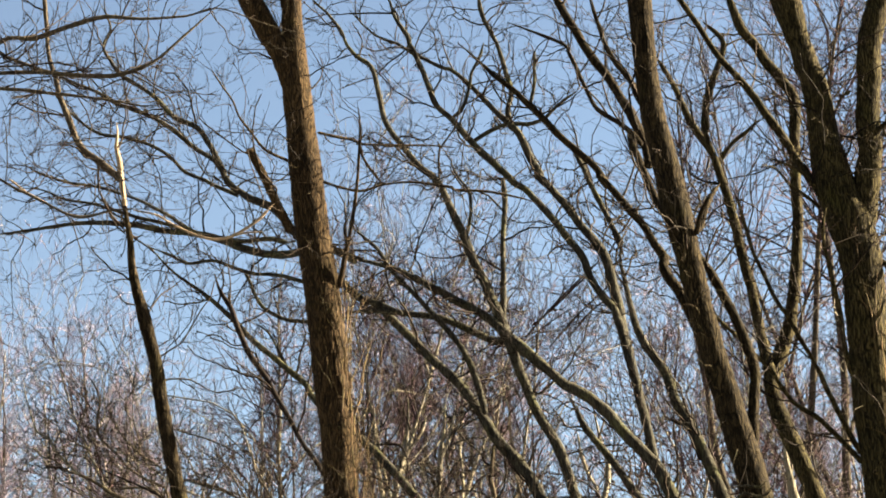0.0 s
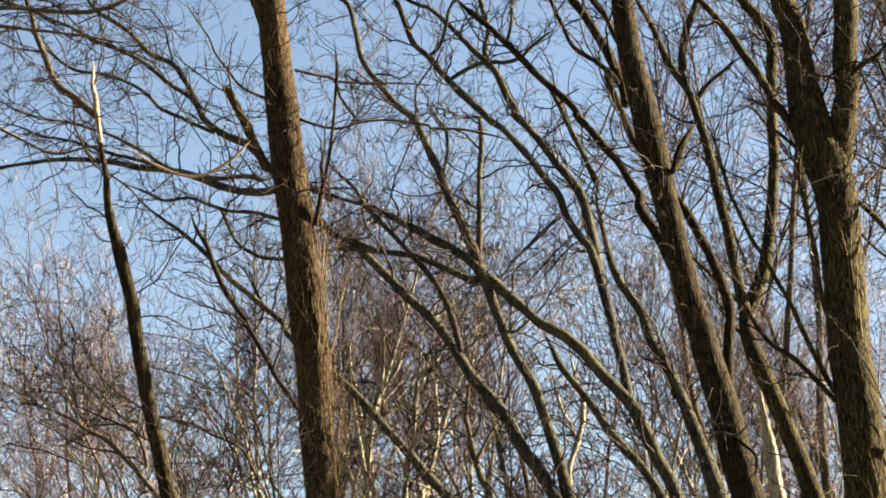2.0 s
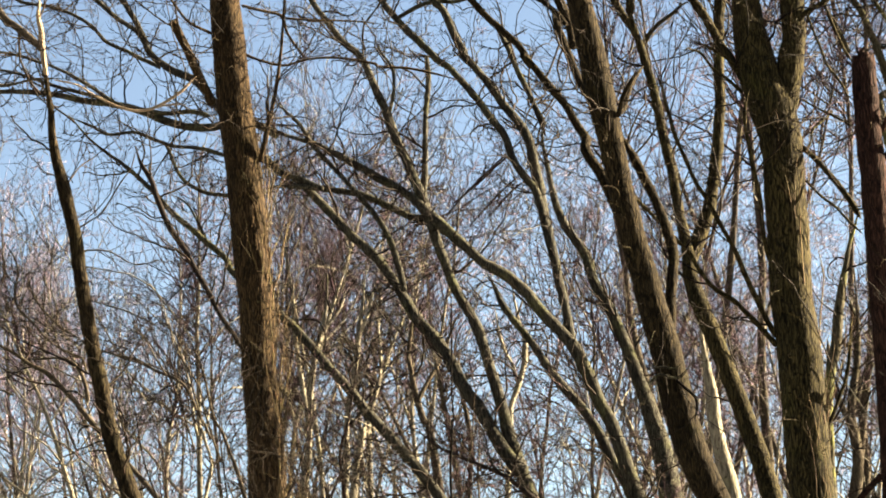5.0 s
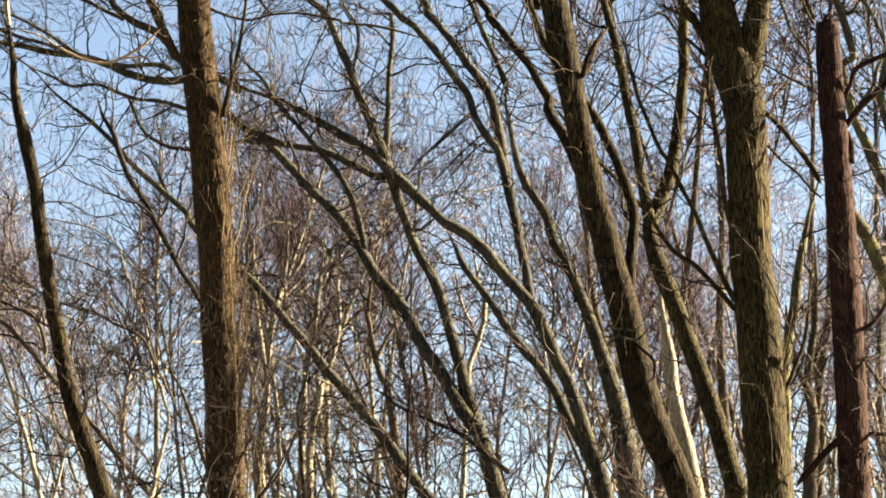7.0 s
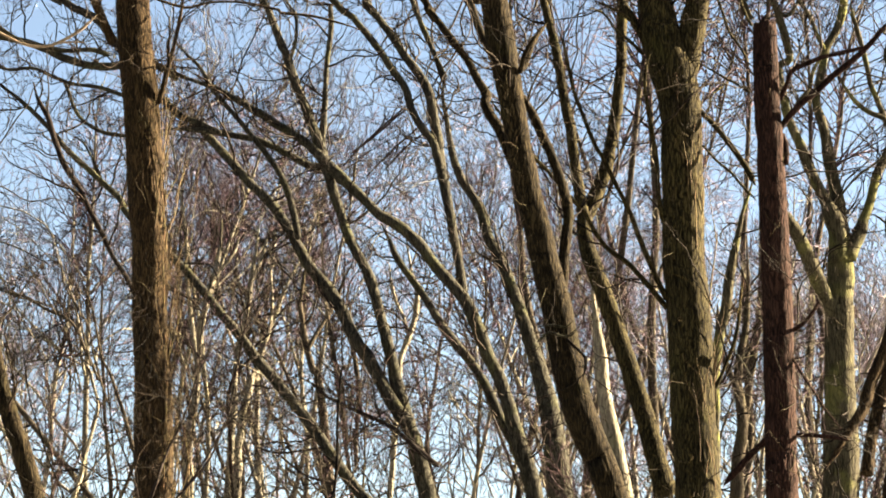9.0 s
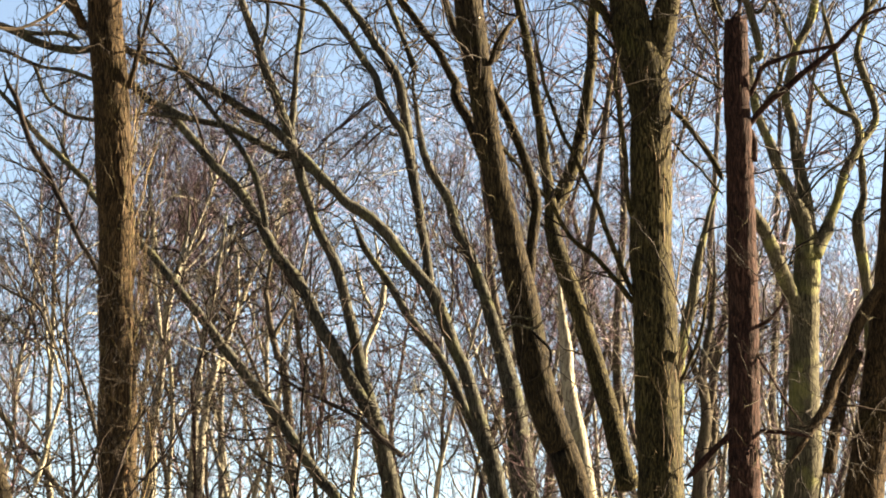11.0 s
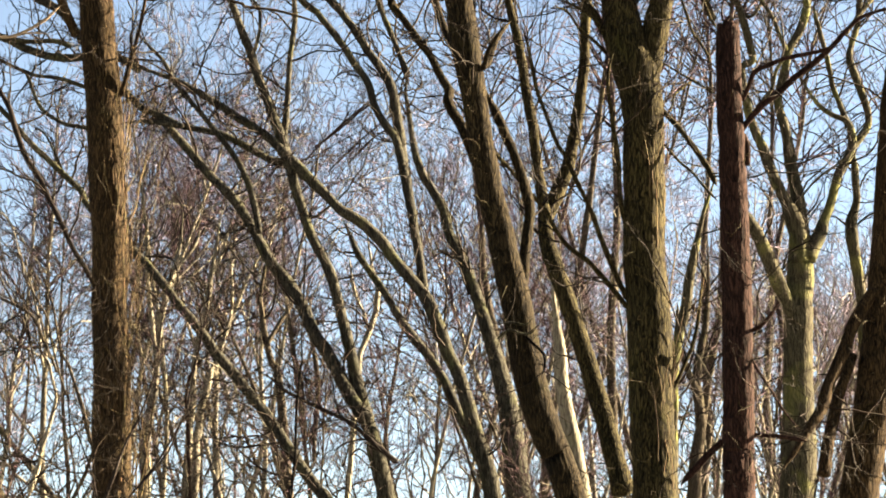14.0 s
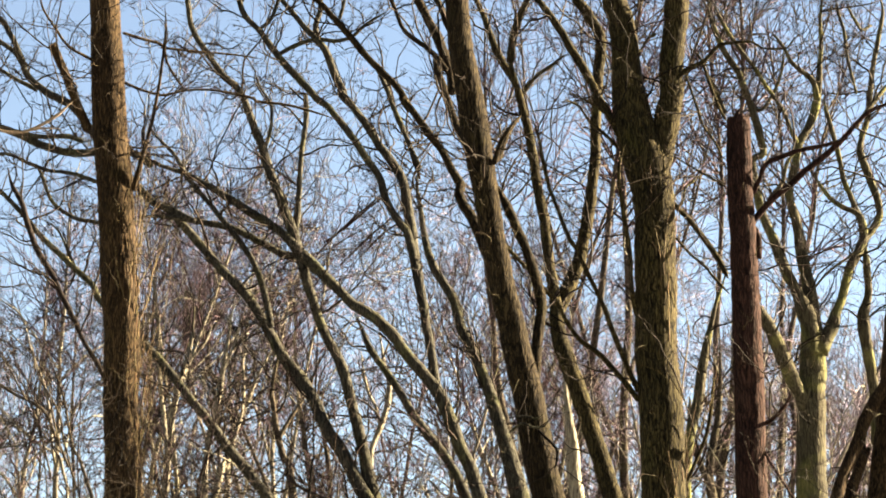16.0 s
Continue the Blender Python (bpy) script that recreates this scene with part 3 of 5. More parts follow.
limb(coppice_tree, [(-1.88, 38.60, 8.87, 0.035), (-2.13, 38.64, 9.34, 0.037), (-2.32, 38.67, 9.61, 0.037), (-2.50, 38.71, 10.00, 0.040), (-2.74, 38.75, 10.43, 0.043), (-2.92, 38.78, 10.79, 0.043), (-3.16, 38.82, 11.19, 0.046), (-3.32, 38.85, 11.59, 0.046), (-3.44, 38.89, 11.95, 0.043), (-3.60, 38.93, 12.23, 0.038), (-3.65, 38.96, 12.38, 0.033), (-3.69, 39.00, 12.53, 0.023)], material=bark_dark)
limb(coppice_tree, [(3.42, 41.40, 9.48, 0.086), (3.33, 41.46, 10.06, 0.075), (3.22, 41.52, 10.67, 0.076), (3.16, 41.58, 11.08, 0.079), (3.09, 41.64, 11.50, 0.090), (3.02, 41.70, 11.99, 0.096), (2.96, 41.76, 12.48, 0.093), (2.88, 41.81, 12.97, 0.085), (2.80, 41.87, 13.34, 0.083), (2.61, 41.93, 13.70, 0.077), (2.40, 41.99, 13.99, 0.072), (2.19, 42.05, 14.35, 0.072), (1.99, 42.11, 14.64, 0.067), (1.72, 42.17, 15.01, 0.061), (1.78, 42.23, 14.99, 0.076), (1.60, 42.29, 15.38, 0.070), (1.46, 42.35, 15.77, 0.068), (1.27, 42.41, 16.05, 0.062), (1.03, 42.47, 16.32, 0.054), (0.82, 42.53, 16.58, 0.048), (0.56, 42.59, 16.91, 0.043), (0.29, 42.64, 17.18, 0.037), (0.16, 42.70, 17.23, 0.034), (-0.11, 42.76, 17.41, 0.035), (-0.39, 42.82, 17.59, 0.032), (-0.66, 42.88, 17.81, 0.029), (-1.10, 42.94, 18.05, 0.034), (-1.50, 43.00, 18.53, 0.025)])
limb(coppice_tree, [(1.29, 42.60, 16.09, 0.057), (1.27, 42.66, 16.39, 0.051), (1.35, 42.71, 16.74, 0.049), (1.27, 42.77, 17.17, 0.046), (1.20, 42.83, 17.49, 0.043), (1.14, 42.89, 17.74, 0.038), (0.92, 42.94, 18.29, 0.042), (0.84, 43.00, 18.87, 0.034)])
limb(coppice_tree, [(3.04, 41.50, 11.67, 0.076), (3.00, 41.55, 11.89, 0.076), (2.94, 41.61, 12.12, 0.076), (2.88, 41.66, 12.35, 0.074), (2.71, 41.72, 12.59, 0.071), (2.53, 41.77, 12.94, 0.066), (2.40, 41.83, 13.38, 0.066), (2.20, 41.88, 13.67, 0.066), (1.99, 41.93, 14.01, 0.066), (1.79, 41.99, 14.30, 0.064), (1.51, 42.04, 14.66, 0.061), (1.30, 42.10, 14.83, 0.067), (1.04, 42.15, 15.14, 0.067), (0.77, 42.20, 15.42, 0.067), (0.51, 42.26, 15.77, 0.062), (0.25, 42.31, 16.13, 0.054), (0.00, 42.37, 16.41, 0.051), (-0.13, 42.42, 16.80, 0.051), (-0.25, 42.47, 17.20, 0.049), (-0.35, 42.53, 17.52, 0.046), (-0.43, 42.58, 17.69, 0.043), (-0.46, 42.64, 17.85, 0.046), (-0.67, 42.69, 18.24, 0.042), (-0.78, 42.75, 18.62, 0.038), (-0.96, 42.80, 18.98, 0.030)])
limb(coppice_tree, [(0.25, 42.60, 16.21, 0.034), (0.47, 42.54, 16.42, 0.034), (0.61, 42.48, 16.80, 0.031), (0.66, 42.42, 17.03, 0.029), (0.81, 42.36, 17.30, 0.029), (0.89, 42.30, 17.53, 0.026)])
limb(coppice_tree, [(0.65, 42.70, 15.83, 0.040), (1.01, 42.66, 16.02, 0.040), (1.29, 42.61, 16.10, 0.040), (1.63, 42.57, 16.06, 0.037), (1.91, 42.53, 16.13, 0.034), (2.13, 42.49, 16.33, 0.031), (2.34, 42.44, 16.48, 0.026), (2.52, 42.40, 16.58, 0.017)])
limb(coppice_tree, [(1.70, 42.70, 16.54, 0.034), (1.77, 42.63, 16.81, 0.031), (1.79, 42.57, 17.08, 0.029), (1.81, 42.50, 17.39, 0.023)], cut=True)
limb(coppice_tree, [(2.61, 44.40, 16.05, 0.041), (2.72, 44.37, 15.78, 0.047), (2.83, 44.33, 15.32, 0.047), (2.95, 44.30, 15.01, 0.047), (3.11, 44.27, 14.62, 0.050), (3.23, 44.23, 14.24, 0.050), (3.29, 44.20, 14.02, 0.041)], material=bark_dark)
limb(coppice_tree, [(3.22, 43.40, 14.00, 0.043), (3.01, 43.44, 14.50, 0.046), (2.86, 43.48, 14.88, 0.046), (2.73, 43.52, 15.18, 0.046), (2.61, 43.56, 15.54, 0.049), (2.44, 43.60, 15.86, 0.043)])
stem(coppice_tree, [(5.93, 43.00, -0.15, 0.380), (5.91, 43.00, 0.60, 0.278), (5.64, 43.00, 3.38, 0.239), (5.17, 43.00, 6.77, 0.217), (5.10, 43.11, 7.42, 0.200), (5.01, 43.21, 8.04, 0.177), (4.89, 43.32, 8.61, 0.153), (4.74, 43.43, 9.17, 0.126), (4.58, 43.53, 9.74, 0.113), (4.42, 43.64, 10.25, 0.102), (4.22, 43.75, 10.80, 0.097), (4.02, 43.85, 11.20, 0.091), (3.90, 43.96, 11.71, 0.086), (3.69, 44.07, 12.09, 0.081), (3.50, 44.17, 12.47, 0.081), (3.39, 44.28, 12.93, 0.081), (3.32, 44.39, 13.47, 0.076), (3.27, 44.49, 13.94, 0.070), (3.29, 44.60, 14.30, 0.053)])
stem(coppice_tree, [(4.50, 42.00, 6.73, 0.102), (4.26, 42.09, 7.26, 0.092), (4.07, 42.18, 7.67, 0.081), (3.89, 42.27, 8.14, 0.076), (3.66, 42.36, 8.56, 0.076), (3.43, 42.45, 8.87, 0.077), (3.16, 42.55, 9.25, 0.071), (2.89, 42.64, 9.70, 0.066), (2.59, 42.73, 10.15, 0.064), (2.35, 42.82, 10.51, 0.061), (2.21, 42.91, 10.87, 0.056), (2.09, 43.00, 11.17, 0.045)])
limb(coppice_tree, [(2.78, 39.00, 6.45, 0.040), (2.34, 38.95, 6.80, 0.042), (2.03, 38.90, 7.03, 0.035), (1.54, 38.85, 7.26, 0.030), (1.05, 38.80, 7.48, 0.025), (0.80, 38.75, 7.68, 0.020), (0.56, 38.70, 7.79, 0.012)], material=bark_dark)
limb(coppice_tree, [(1.41, 43.40, 12.35, 0.014), (1.81, 43.27, 12.76, 0.017), (2.28, 43.15, 13.18, 0.017), (2.68, 43.02, 13.51, 0.014), (2.95, 42.90, 13.74, 0.011)], material=bark_red)
limb(coppice_tree, [(1.55, 43.40, 12.57, 0.014), (2.01, 43.23, 12.90, 0.017), (2.41, 43.07, 13.23, 0.017), (2.74, 42.90, 13.41, 0.011)], material=bark_red)
limb(coppice_tree, [(1.82, 43.20, 12.11, 0.014), (2.29, 43.03, 12.58, 0.017), (2.68, 42.87, 12.90, 0.014), (2.94, 42.70, 13.08, 0.011)], material=bark_red)
limb(coppice_tree, [(2.16, 43.20, 12.26, 0.014), (2.55, 42.95, 12.64, 0.017), (2.88, 42.70, 12.83, 0.011)], material=bark_red)
limb(coppice_tree, [(1.05, 38.30, 6.65, 0.019), (0.94, 38.24, 6.62, 0.018), (0.66, 38.18, 6.56, 0.017), (0.30, 38.12, 6.51, 0.016), (0.02, 38.06, 6.57, 0.015), (-0.12, 38.00, 6.63, 0.010)], material=bark_dark)
limb(coppice_tree, [(1.16, 38.30, 6.07, 0.020), (0.84, 38.22, 6.14, 0.020), (0.66, 38.15, 6.20, 0.019), (0.44, 38.08, 6.36, 0.017), (0.27, 38.00, 6.50, 0.013)], material=bark_dark)

leaning_trunk = tree("bare_tree", "leaning dark trunk with rough bark and sunlit side", bark_umber)
limb(leaning_trunk, [(2.95, 27.50, 8.17, 0.079), (2.86, 27.59, 8.41, 0.076), (2.77, 27.68, 8.68, 0.069), (2.65, 27.77, 8.98, 0.066), (2.53, 27.86, 9.25, 0.062), (2.55, 27.95, 9.39, 0.059), (2.46, 28.04, 9.59, 0.050), (2.34, 28.13, 9.87, 0.048), (2.20, 28.22, 10.09, 0.049), (2.07, 28.31, 10.31, 0.045), (1.89, 28.40, 10.56, 0.041), (1.98, 28.50, 10.46, 0.042), (1.86, 28.59, 10.73, 0.042), (1.67, 28.68, 10.97, 0.044), (1.52, 28.77, 11.15, 0.042), (1.30, 28.86, 11.44, 0.042), (1.12, 28.95, 11.68, 0.039), (0.94, 29.04, 11.92, 0.035), (0.76, 29.13, 12.11, 0.031), (0.60, 29.22, 12.31, 0.028), (0.44, 29.31, 12.52, 0.024), (0.31, 29.40, 12.68, 0.020)])
trunk(leaning_trunk, [(5.09, 27.30, -0.15, 0.291), (4.99, 27.30, 0.60, 0.213), (4.58, 27.30, 2.45, 0.183), (3.80, 27.30, 4.89, 0.166), (3.71, 27.30, 5.12, 0.171), (3.54, 27.30, 5.55, 0.176), (3.41, 27.30, 5.98, 0.180), (3.32, 27.30, 6.41, 0.177), (3.25, 27.30, 6.85, 0.169), (3.15, 27.30, 7.29, 0.160), (3.01, 27.30, 7.86, 0.148), (2.92, 27.30, 8.30, 0.144), (2.84, 27.30, 8.75, 0.140), (2.77, 27.30, 9.20, 0.145), (2.65, 27.30, 9.88, 0.163), (2.56, 27.30, 10.39, 0.151), (2.49, 27.30, 10.86, 0.140), (2.45, 27.30, 11.33, 0.134), (2.42, 27.30, 11.81, 0.135), (2.41, 27.30, 12.34, 0.138), (2.40, 27.30, 12.83, 0.125)])
limb(leaning_trunk, [(3.32, 27.50, 6.78, 0.064), (3.37, 27.56, 7.12, 0.063), (3.40, 27.61, 7.49, 0.061), (3.45, 27.67, 7.91, 0.062), (3.43, 27.72, 8.15, 0.062), (3.36, 27.78, 8.43, 0.060), (3.28, 27.83, 8.67, 0.059), (3.17, 27.89, 8.96, 0.055), (3.06, 27.94, 9.22, 0.052), (2.96, 28.00, 9.45, 0.041)])
limb(leaning_trunk, [(2.43, 27.60, 10.40, 0.055), (2.41, 27.79, 10.71, 0.057), (2.33, 27.98, 11.04, 0.062), (2.26, 28.17, 11.30, 0.058), (2.17, 28.36, 11.58, 0.055), (2.06, 28.55, 11.89, 0.054), (1.94, 28.74, 12.13, 0.056), (1.84, 28.93, 12.40, 0.053), (1.69, 29.12, 12.79, 0.054), (1.56, 29.31, 13.17, 0.049), (1.44, 29.50, 13.60, 0.041)])
limb(leaning_trunk, [(2.34, 27.60, 10.68, 0.033), (2.28, 27.81, 10.85, 0.032), (2.15, 28.02, 11.07, 0.030), (2.01, 28.23, 11.25, 0.028), (1.89, 28.44, 11.45, 0.027), (1.80, 28.66, 11.79, 0.025), (1.73, 28.87, 12.08, 0.027), (1.66, 29.08, 12.36, 0.025), (1.58, 29.29, 12.59, 0.022), (0.95, 29.50, 12.97, 0.017)])
limb(leaning_trunk, [(2.37, 27.50, 11.12, 0.037), (2.32, 27.66, 11.33, 0.037), (2.27, 27.81, 11.55, 0.034), (2.16, 27.97, 11.78, 0.034), (2.07, 28.13, 12.04, 0.030), (2.04, 28.29, 12.20, 0.027), (1.97, 28.44, 12.59, 0.025), (1.90, 28.60, 13.02, 0.020)])
limb(leaning_trunk, [(2.59, 27.60, 9.79, 0.055), (2.52, 27.77, 9.98, 0.051), (2.45, 27.93, 10.23, 0.048), (2.39, 28.10, 10.47, 0.047), (2.34, 28.27, 10.74, 0.045), (2.30, 28.43, 10.97, 0.038), (2.28, 28.60, 11.18, 0.029)])
limb(leaning_trunk, [(2.86, 27.20, 9.46, 0.031), (2.91, 27.07, 9.64, 0.025), (2.97, 26.93, 9.74, 0.021), (3.04, 26.80, 9.83, 0.016)])
limb(leaning_trunk, [(2.82, 27.30, 9.46, 0.032), (2.94, 27.43, 9.59, 0.029), (3.03, 27.55, 9.85, 0.029), (3.13, 27.68, 10.05, 0.026), (3.24, 27.80, 10.21, 0.018)])
limb(leaning_trunk, [(3.05, 27.10, 6.37, 0.012), (3.16, 27.05, 6.45, 0.014), (3.28, 27.00, 6.40, 0.014), (3.39, 26.95, 6.40, 0.012), (3.46, 26.90, 6.48, 0.009)], material=bark_limb)
limb(leaning_trunk, [(3.05, 27.10, 6.52, 0.009), (3.20, 27.03, 6.53, 0.012), (3.32, 26.97, 6.49, 0.012), (3.39, 26.90, 6.54, 0.009)], material=bark_limb)
limb(leaning_trunk, [(3.36, 27.10, 6.38, 0.014), (3.46, 27.05, 6.27, 0.018), (3.54, 27.00, 6.17, 0.017), (3.54, 26.95, 6.04, 0.016), (3.50, 26.90, 5.92, 0.010)], material=bark_shade_black)

forked_trunk = tree("bare_tree", "massive dark twin-forked trunk with deeply furrowed bark", bark_oak)
trunk(forked_trunk, [(5.37, 30.00, -0.15, 0.461), (5.36, 30.00, 0.60, 0.337), (5.33, 30.00, 2.62, 0.290), (5.28, 30.00, 5.24, 0.263), (5.26, 30.00, 5.88, 0.274), (5.25, 30.00, 6.45, 0.273), (5.23, 30.00, 7.03, 0.267), (5.19, 30.00, 7.66, 0.263), (5.17, 30.00, 8.20, 0.259), (5.18, 30.00, 8.73, 0.255), (5.17, 30.00, 9.23, 0.251), (5.17, 30.00, 9.63, 0.252), (5.14, 30.00, 10.03, 0.267), (5.07, 30.00, 10.38, 0.287), (4.98, 30.00, 10.66, 0.259), (4.88, 30.00, 11.18, 0.209), (4.83, 30.00, 11.54, 0.186), (4.81, 30.00, 11.85, 0.171), (4.76, 30.00, 12.22, 0.164), (4.70, 30.00, 12.48, 0.152), (4.63, 30.00, 12.75, 0.143), (4.52, 30.00, 13.31, 0.188), (4.46, 30.00, 13.93, 0.167)])
limb(forked_trunk, [(5.19, 30.00, 10.18, 0.184), (5.24, 29.98, 10.46, 0.189), (5.29, 29.96, 10.71, 0.176), (5.34, 29.93, 10.98, 0.154), (5.39, 29.91, 11.23, 0.143), (5.39, 29.89, 11.56, 0.153), (5.45, 29.87, 12.09, 0.149), (5.49, 29.84, 12.60, 0.150), (5.67, 29.82, 13.19, 0.148), (5.76, 29.80, 13.79, 0.136)])
limb(forked_trunk, [(4.76, 30.00, 10.65, 0.060), (4.69, 30.08, 10.83, 0.054), (4.60, 30.15, 11.03, 0.052), (4.50, 30.23, 11.27, 0.054), (4.41, 30.31, 11.51, 0.057), (4.28, 30.38, 11.77, 0.057), (4.16, 30.46, 12.01, 0.053), (4.03, 30.54, 12.28, 0.049), (3.88, 30.62, 12.53, 0.045), (3.73, 30.69, 12.77, 0.041), (3.61, 30.77, 13.01, 0.037), (3.47, 30.85, 13.34, 0.039), (3.26, 30.92, 13.74, 0.037), (3.11, 31.00, 14.17, 0.028)])
stem(forked_trunk, [(5.00, 30.60, 5.09, 0.151), (4.94, 30.69, 5.39, 0.134), (4.87, 30.78, 5.71, 0.126), (4.78, 30.86, 6.09, 0.122), (4.65, 30.95, 6.59, 0.119), (4.49, 31.04, 7.14, 0.115), (4.35, 31.12, 7.65, 0.116), (4.21, 31.21, 8.07, 0.112), (4.13, 31.30, 8.44, 0.098), (4.10, 31.39, 8.86, 0.078), (4.04, 31.48, 9.35, 0.066), (3.99, 31.56, 9.89, 0.065), (3.91, 31.65, 10.38, 0.063), (3.86, 31.74, 10.83, 0.063), (3.81, 31.82, 11.23, 0.059), (3.58, 31.91, 12.21, 0.060), (3.60, 32.00, 12.49, 0.053)])
limb(forked_trunk, [(4.20, 32.00, 8.80, 0.096), (4.28, 32.02, 8.96, 0.099), (4.38, 32.04, 9.20, 0.097), (4.49, 32.05, 9.50, 0.089), (4.58, 32.07, 9.88, 0.085), (4.65, 32.09, 10.26, 0.081), (4.70, 32.11, 10.65, 0.077), (4.75, 32.12, 11.03, 0.073), (4.76, 32.14, 11.42, 0.071), (4.80, 32.16, 12.22, 0.075), (4.84, 32.18, 12.47, 0.077), (4.83, 32.19, 12.78, 0.078), (4.69, 32.21, 13.04, 0.073), (4.52, 32.23, 13.28, 0.069), (4.38, 32.25, 13.55, 0.065), (4.21, 32.26, 13.81, 0.070), (4.08, 32.28, 14.24, 0.064), (3.94, 32.30, 14.67, 0.054)])
limb(forked_trunk, [(3.58, 32.00, 12.27, 0.056), (3.62, 32.08, 12.62, 0.054), (3.72, 32.16, 12.95, 0.047), (3.85, 32.24, 13.27, 0.043), (3.95, 32.32, 13.65, 0.037), (3.72, 32.40, 13.97, 0.032)])
limb(forked_trunk, [(3.66, 32.00, 11.94, 0.051), (3.57, 32.10, 12.16, 0.053), (3.45, 32.20, 12.42, 0.052), (3.36, 32.30, 12.70, 0.048), (3.27, 32.40, 13.02, 0.041), (3.17, 32.50, 13.29, 0.035), (3.05, 32.60, 13.57, 0.029)])
limb(forked_trunk, [(3.73, 32.00, 11.78, 0.034), (3.80, 31.90, 11.90, 0.030), (3.96, 31.80, 12.05, 0.028), (4.12, 31.70, 12.14, 0.025), (4.26, 31.60, 12.25, 0.019)])
limb(forked_trunk, [(4.95, 30.00, 7.30, 0.035), (4.71, 29.91, 7.56, 0.033), (4.45, 29.82, 7.82, 0.031), (4.20, 29.73, 7.96, 0.029), (4.04, 29.64, 8.13, 0.027), (3.88, 29.55, 8.39, 0.027), (3.69, 29.45, 8.56, 0.025), (3.48, 29.36, 8.77, 0.023), (3.28, 29.27, 8.96, 0.023), (3.04, 29.18, 9.19, 0.021), (2.84, 29.09, 9.45, 0.019), (2.64, 29.00, 9.71, 0.015)])
limb(forked_trunk, [(4.95, 30.00, 7.41, 0.037), (4.79, 29.95, 7.74, 0.035), (4.63, 29.90, 8.11, 0.033), (4.53, 29.85, 8.34, 0.031), (4.45, 29.80, 8.52, 0.029), (4.30, 29.75, 8.79, 0.027), (4.17, 29.70, 9.06, 0.027), (4.04, 29.65, 9.25, 0.025), (3.92, 29.60, 9.53, 0.025), (3.79, 29.55, 9.86, 0.025), (3.71, 29.50, 10.19, 0.025), (3.64, 29.45, 10.47, 0.023), (3.56, 29.40, 10.67, 0.018)])
limb(forked_trunk, [(4.95, 30.00, 8.33, 0.032), (4.89, 29.94, 8.51, 0.030), (4.85, 29.88, 8.79, 0.028), (4.82, 29.81, 9.12, 0.028), (4.76, 29.75, 9.45, 0.028), (4.71, 29.69, 9.78, 0.026), (4.67, 29.62, 10.03, 0.024), (4.69, 29.56, 10.27, 0.024), (4.73, 29.50, 10.40, 0.018)])
limb(forked_trunk, [(5.40, 30.00, 9.84, 0.028), (5.49, 29.88, 9.68, 0.030), (5.59, 29.76, 9.51, 0.032), (5.73, 29.64, 9.26, 0.035), (5.89, 29.52, 8.95, 0.039), (5.96, 29.40, 8.74, 0.039)])
limb(forked_trunk, [(5.51, 30.00, 6.27, 0.027), (5.59, 29.92, 6.45, 0.023), (5.70, 29.84, 6.73, 0.023), (5.76, 29.76, 6.96, 0.023), (5.79, 29.68, 7.23, 0.021), (5.80, 29.60, 7.50, 0.016)])
limb(forked_trunk, [(4.68, 30.00, 10.82, 0.028), (4.54, 29.88, 10.93, 0.024), (4.39, 29.75, 10.99, 0.020), (4.23, 29.62, 11.02, 0.016), (4.07, 29.50, 11.05, 0.012)])
limb(forked_trunk, [(4.72, 30.10, 10.56, 0.024), (4.51, 29.90, 10.68, 0.020), (4.32, 29.70, 10.75, 0.018), (4.14, 29.50, 10.90, 0.016), (3.95, 29.30, 10.89, 0.012)])
limb(forked_trunk, [(5.41, 29.80, 11.36, 0.038), (5.54, 29.77, 11.47, 0.034), (5.64, 29.74, 11.53, 0.031), (5.77, 29.71, 11.59, 0.029), (5.88, 29.68, 11.71, 0.026), (5.97, 29.65, 11.80, 0.026), (6.11, 29.62, 11.82, 0.022), (6.25, 29.58, 11.83, 0.019), (6.37, 29.55, 11.82, 0.017), (6.48, 29.52, 11.74, 0.014), (6.65, 29.49, 11.72, 0.014), (6.79, 29.46, 11.73, 0.013), (6.88, 29.43, 11.85, 0.012), (6.99, 29.40, 11.92, 0.008)])
limb(forked_trunk, [(5.73, 29.90, 11.76, 0.017), (5.79, 29.80, 11.58, 0.019), (5.83, 29.70, 11.35, 0.022), (5.89, 29.60, 11.09, 0.021), (5.94, 29.50, 10.88, 0.021), (6.00, 29.40, 10.71, 0.017)])
limb(forked_trunk, [(5.57, 29.90, 11.54, 0.012), (5.61, 29.82, 11.30, 0.016), (5.67, 29.73, 11.03, 0.017), (5.74, 29.65, 10.73, 0.017), (5.81, 29.57, 10.59, 0.017), (5.88, 29.48, 10.42, 0.017), (5.92, 29.40, 10.24, 0.013)])
limb(forked_trunk, [(5.41, 29.90, 10.40, 0.012), (5.61, 29.77, 10.23, 0.014), (5.79, 29.65, 10.08, 0.017), (5.88, 29.52, 9.97, 0.017), (5.97, 29.40, 9.88, 0.013)])
limb(forked_trunk, [(5.80, 29.90, 10.21, 0.014), (5.68, 29.82, 10.09, 0.014), (5.57, 29.74, 9.99, 0.014), (5.50, 29.66, 9.91, 0.014), (5.45, 29.58, 9.72, 0.012), (5.39, 29.50, 9.61, 0.009)])
limb(forked_trunk, [(5.43, 29.90, 9.33, 0.014), (5.59, 29.77, 9.09, 0.017), (5.71, 29.65, 8.95, 0.016), (5.83, 29.52, 8.74, 0.016), (5.97, 29.40, 8.54, 0.015)])
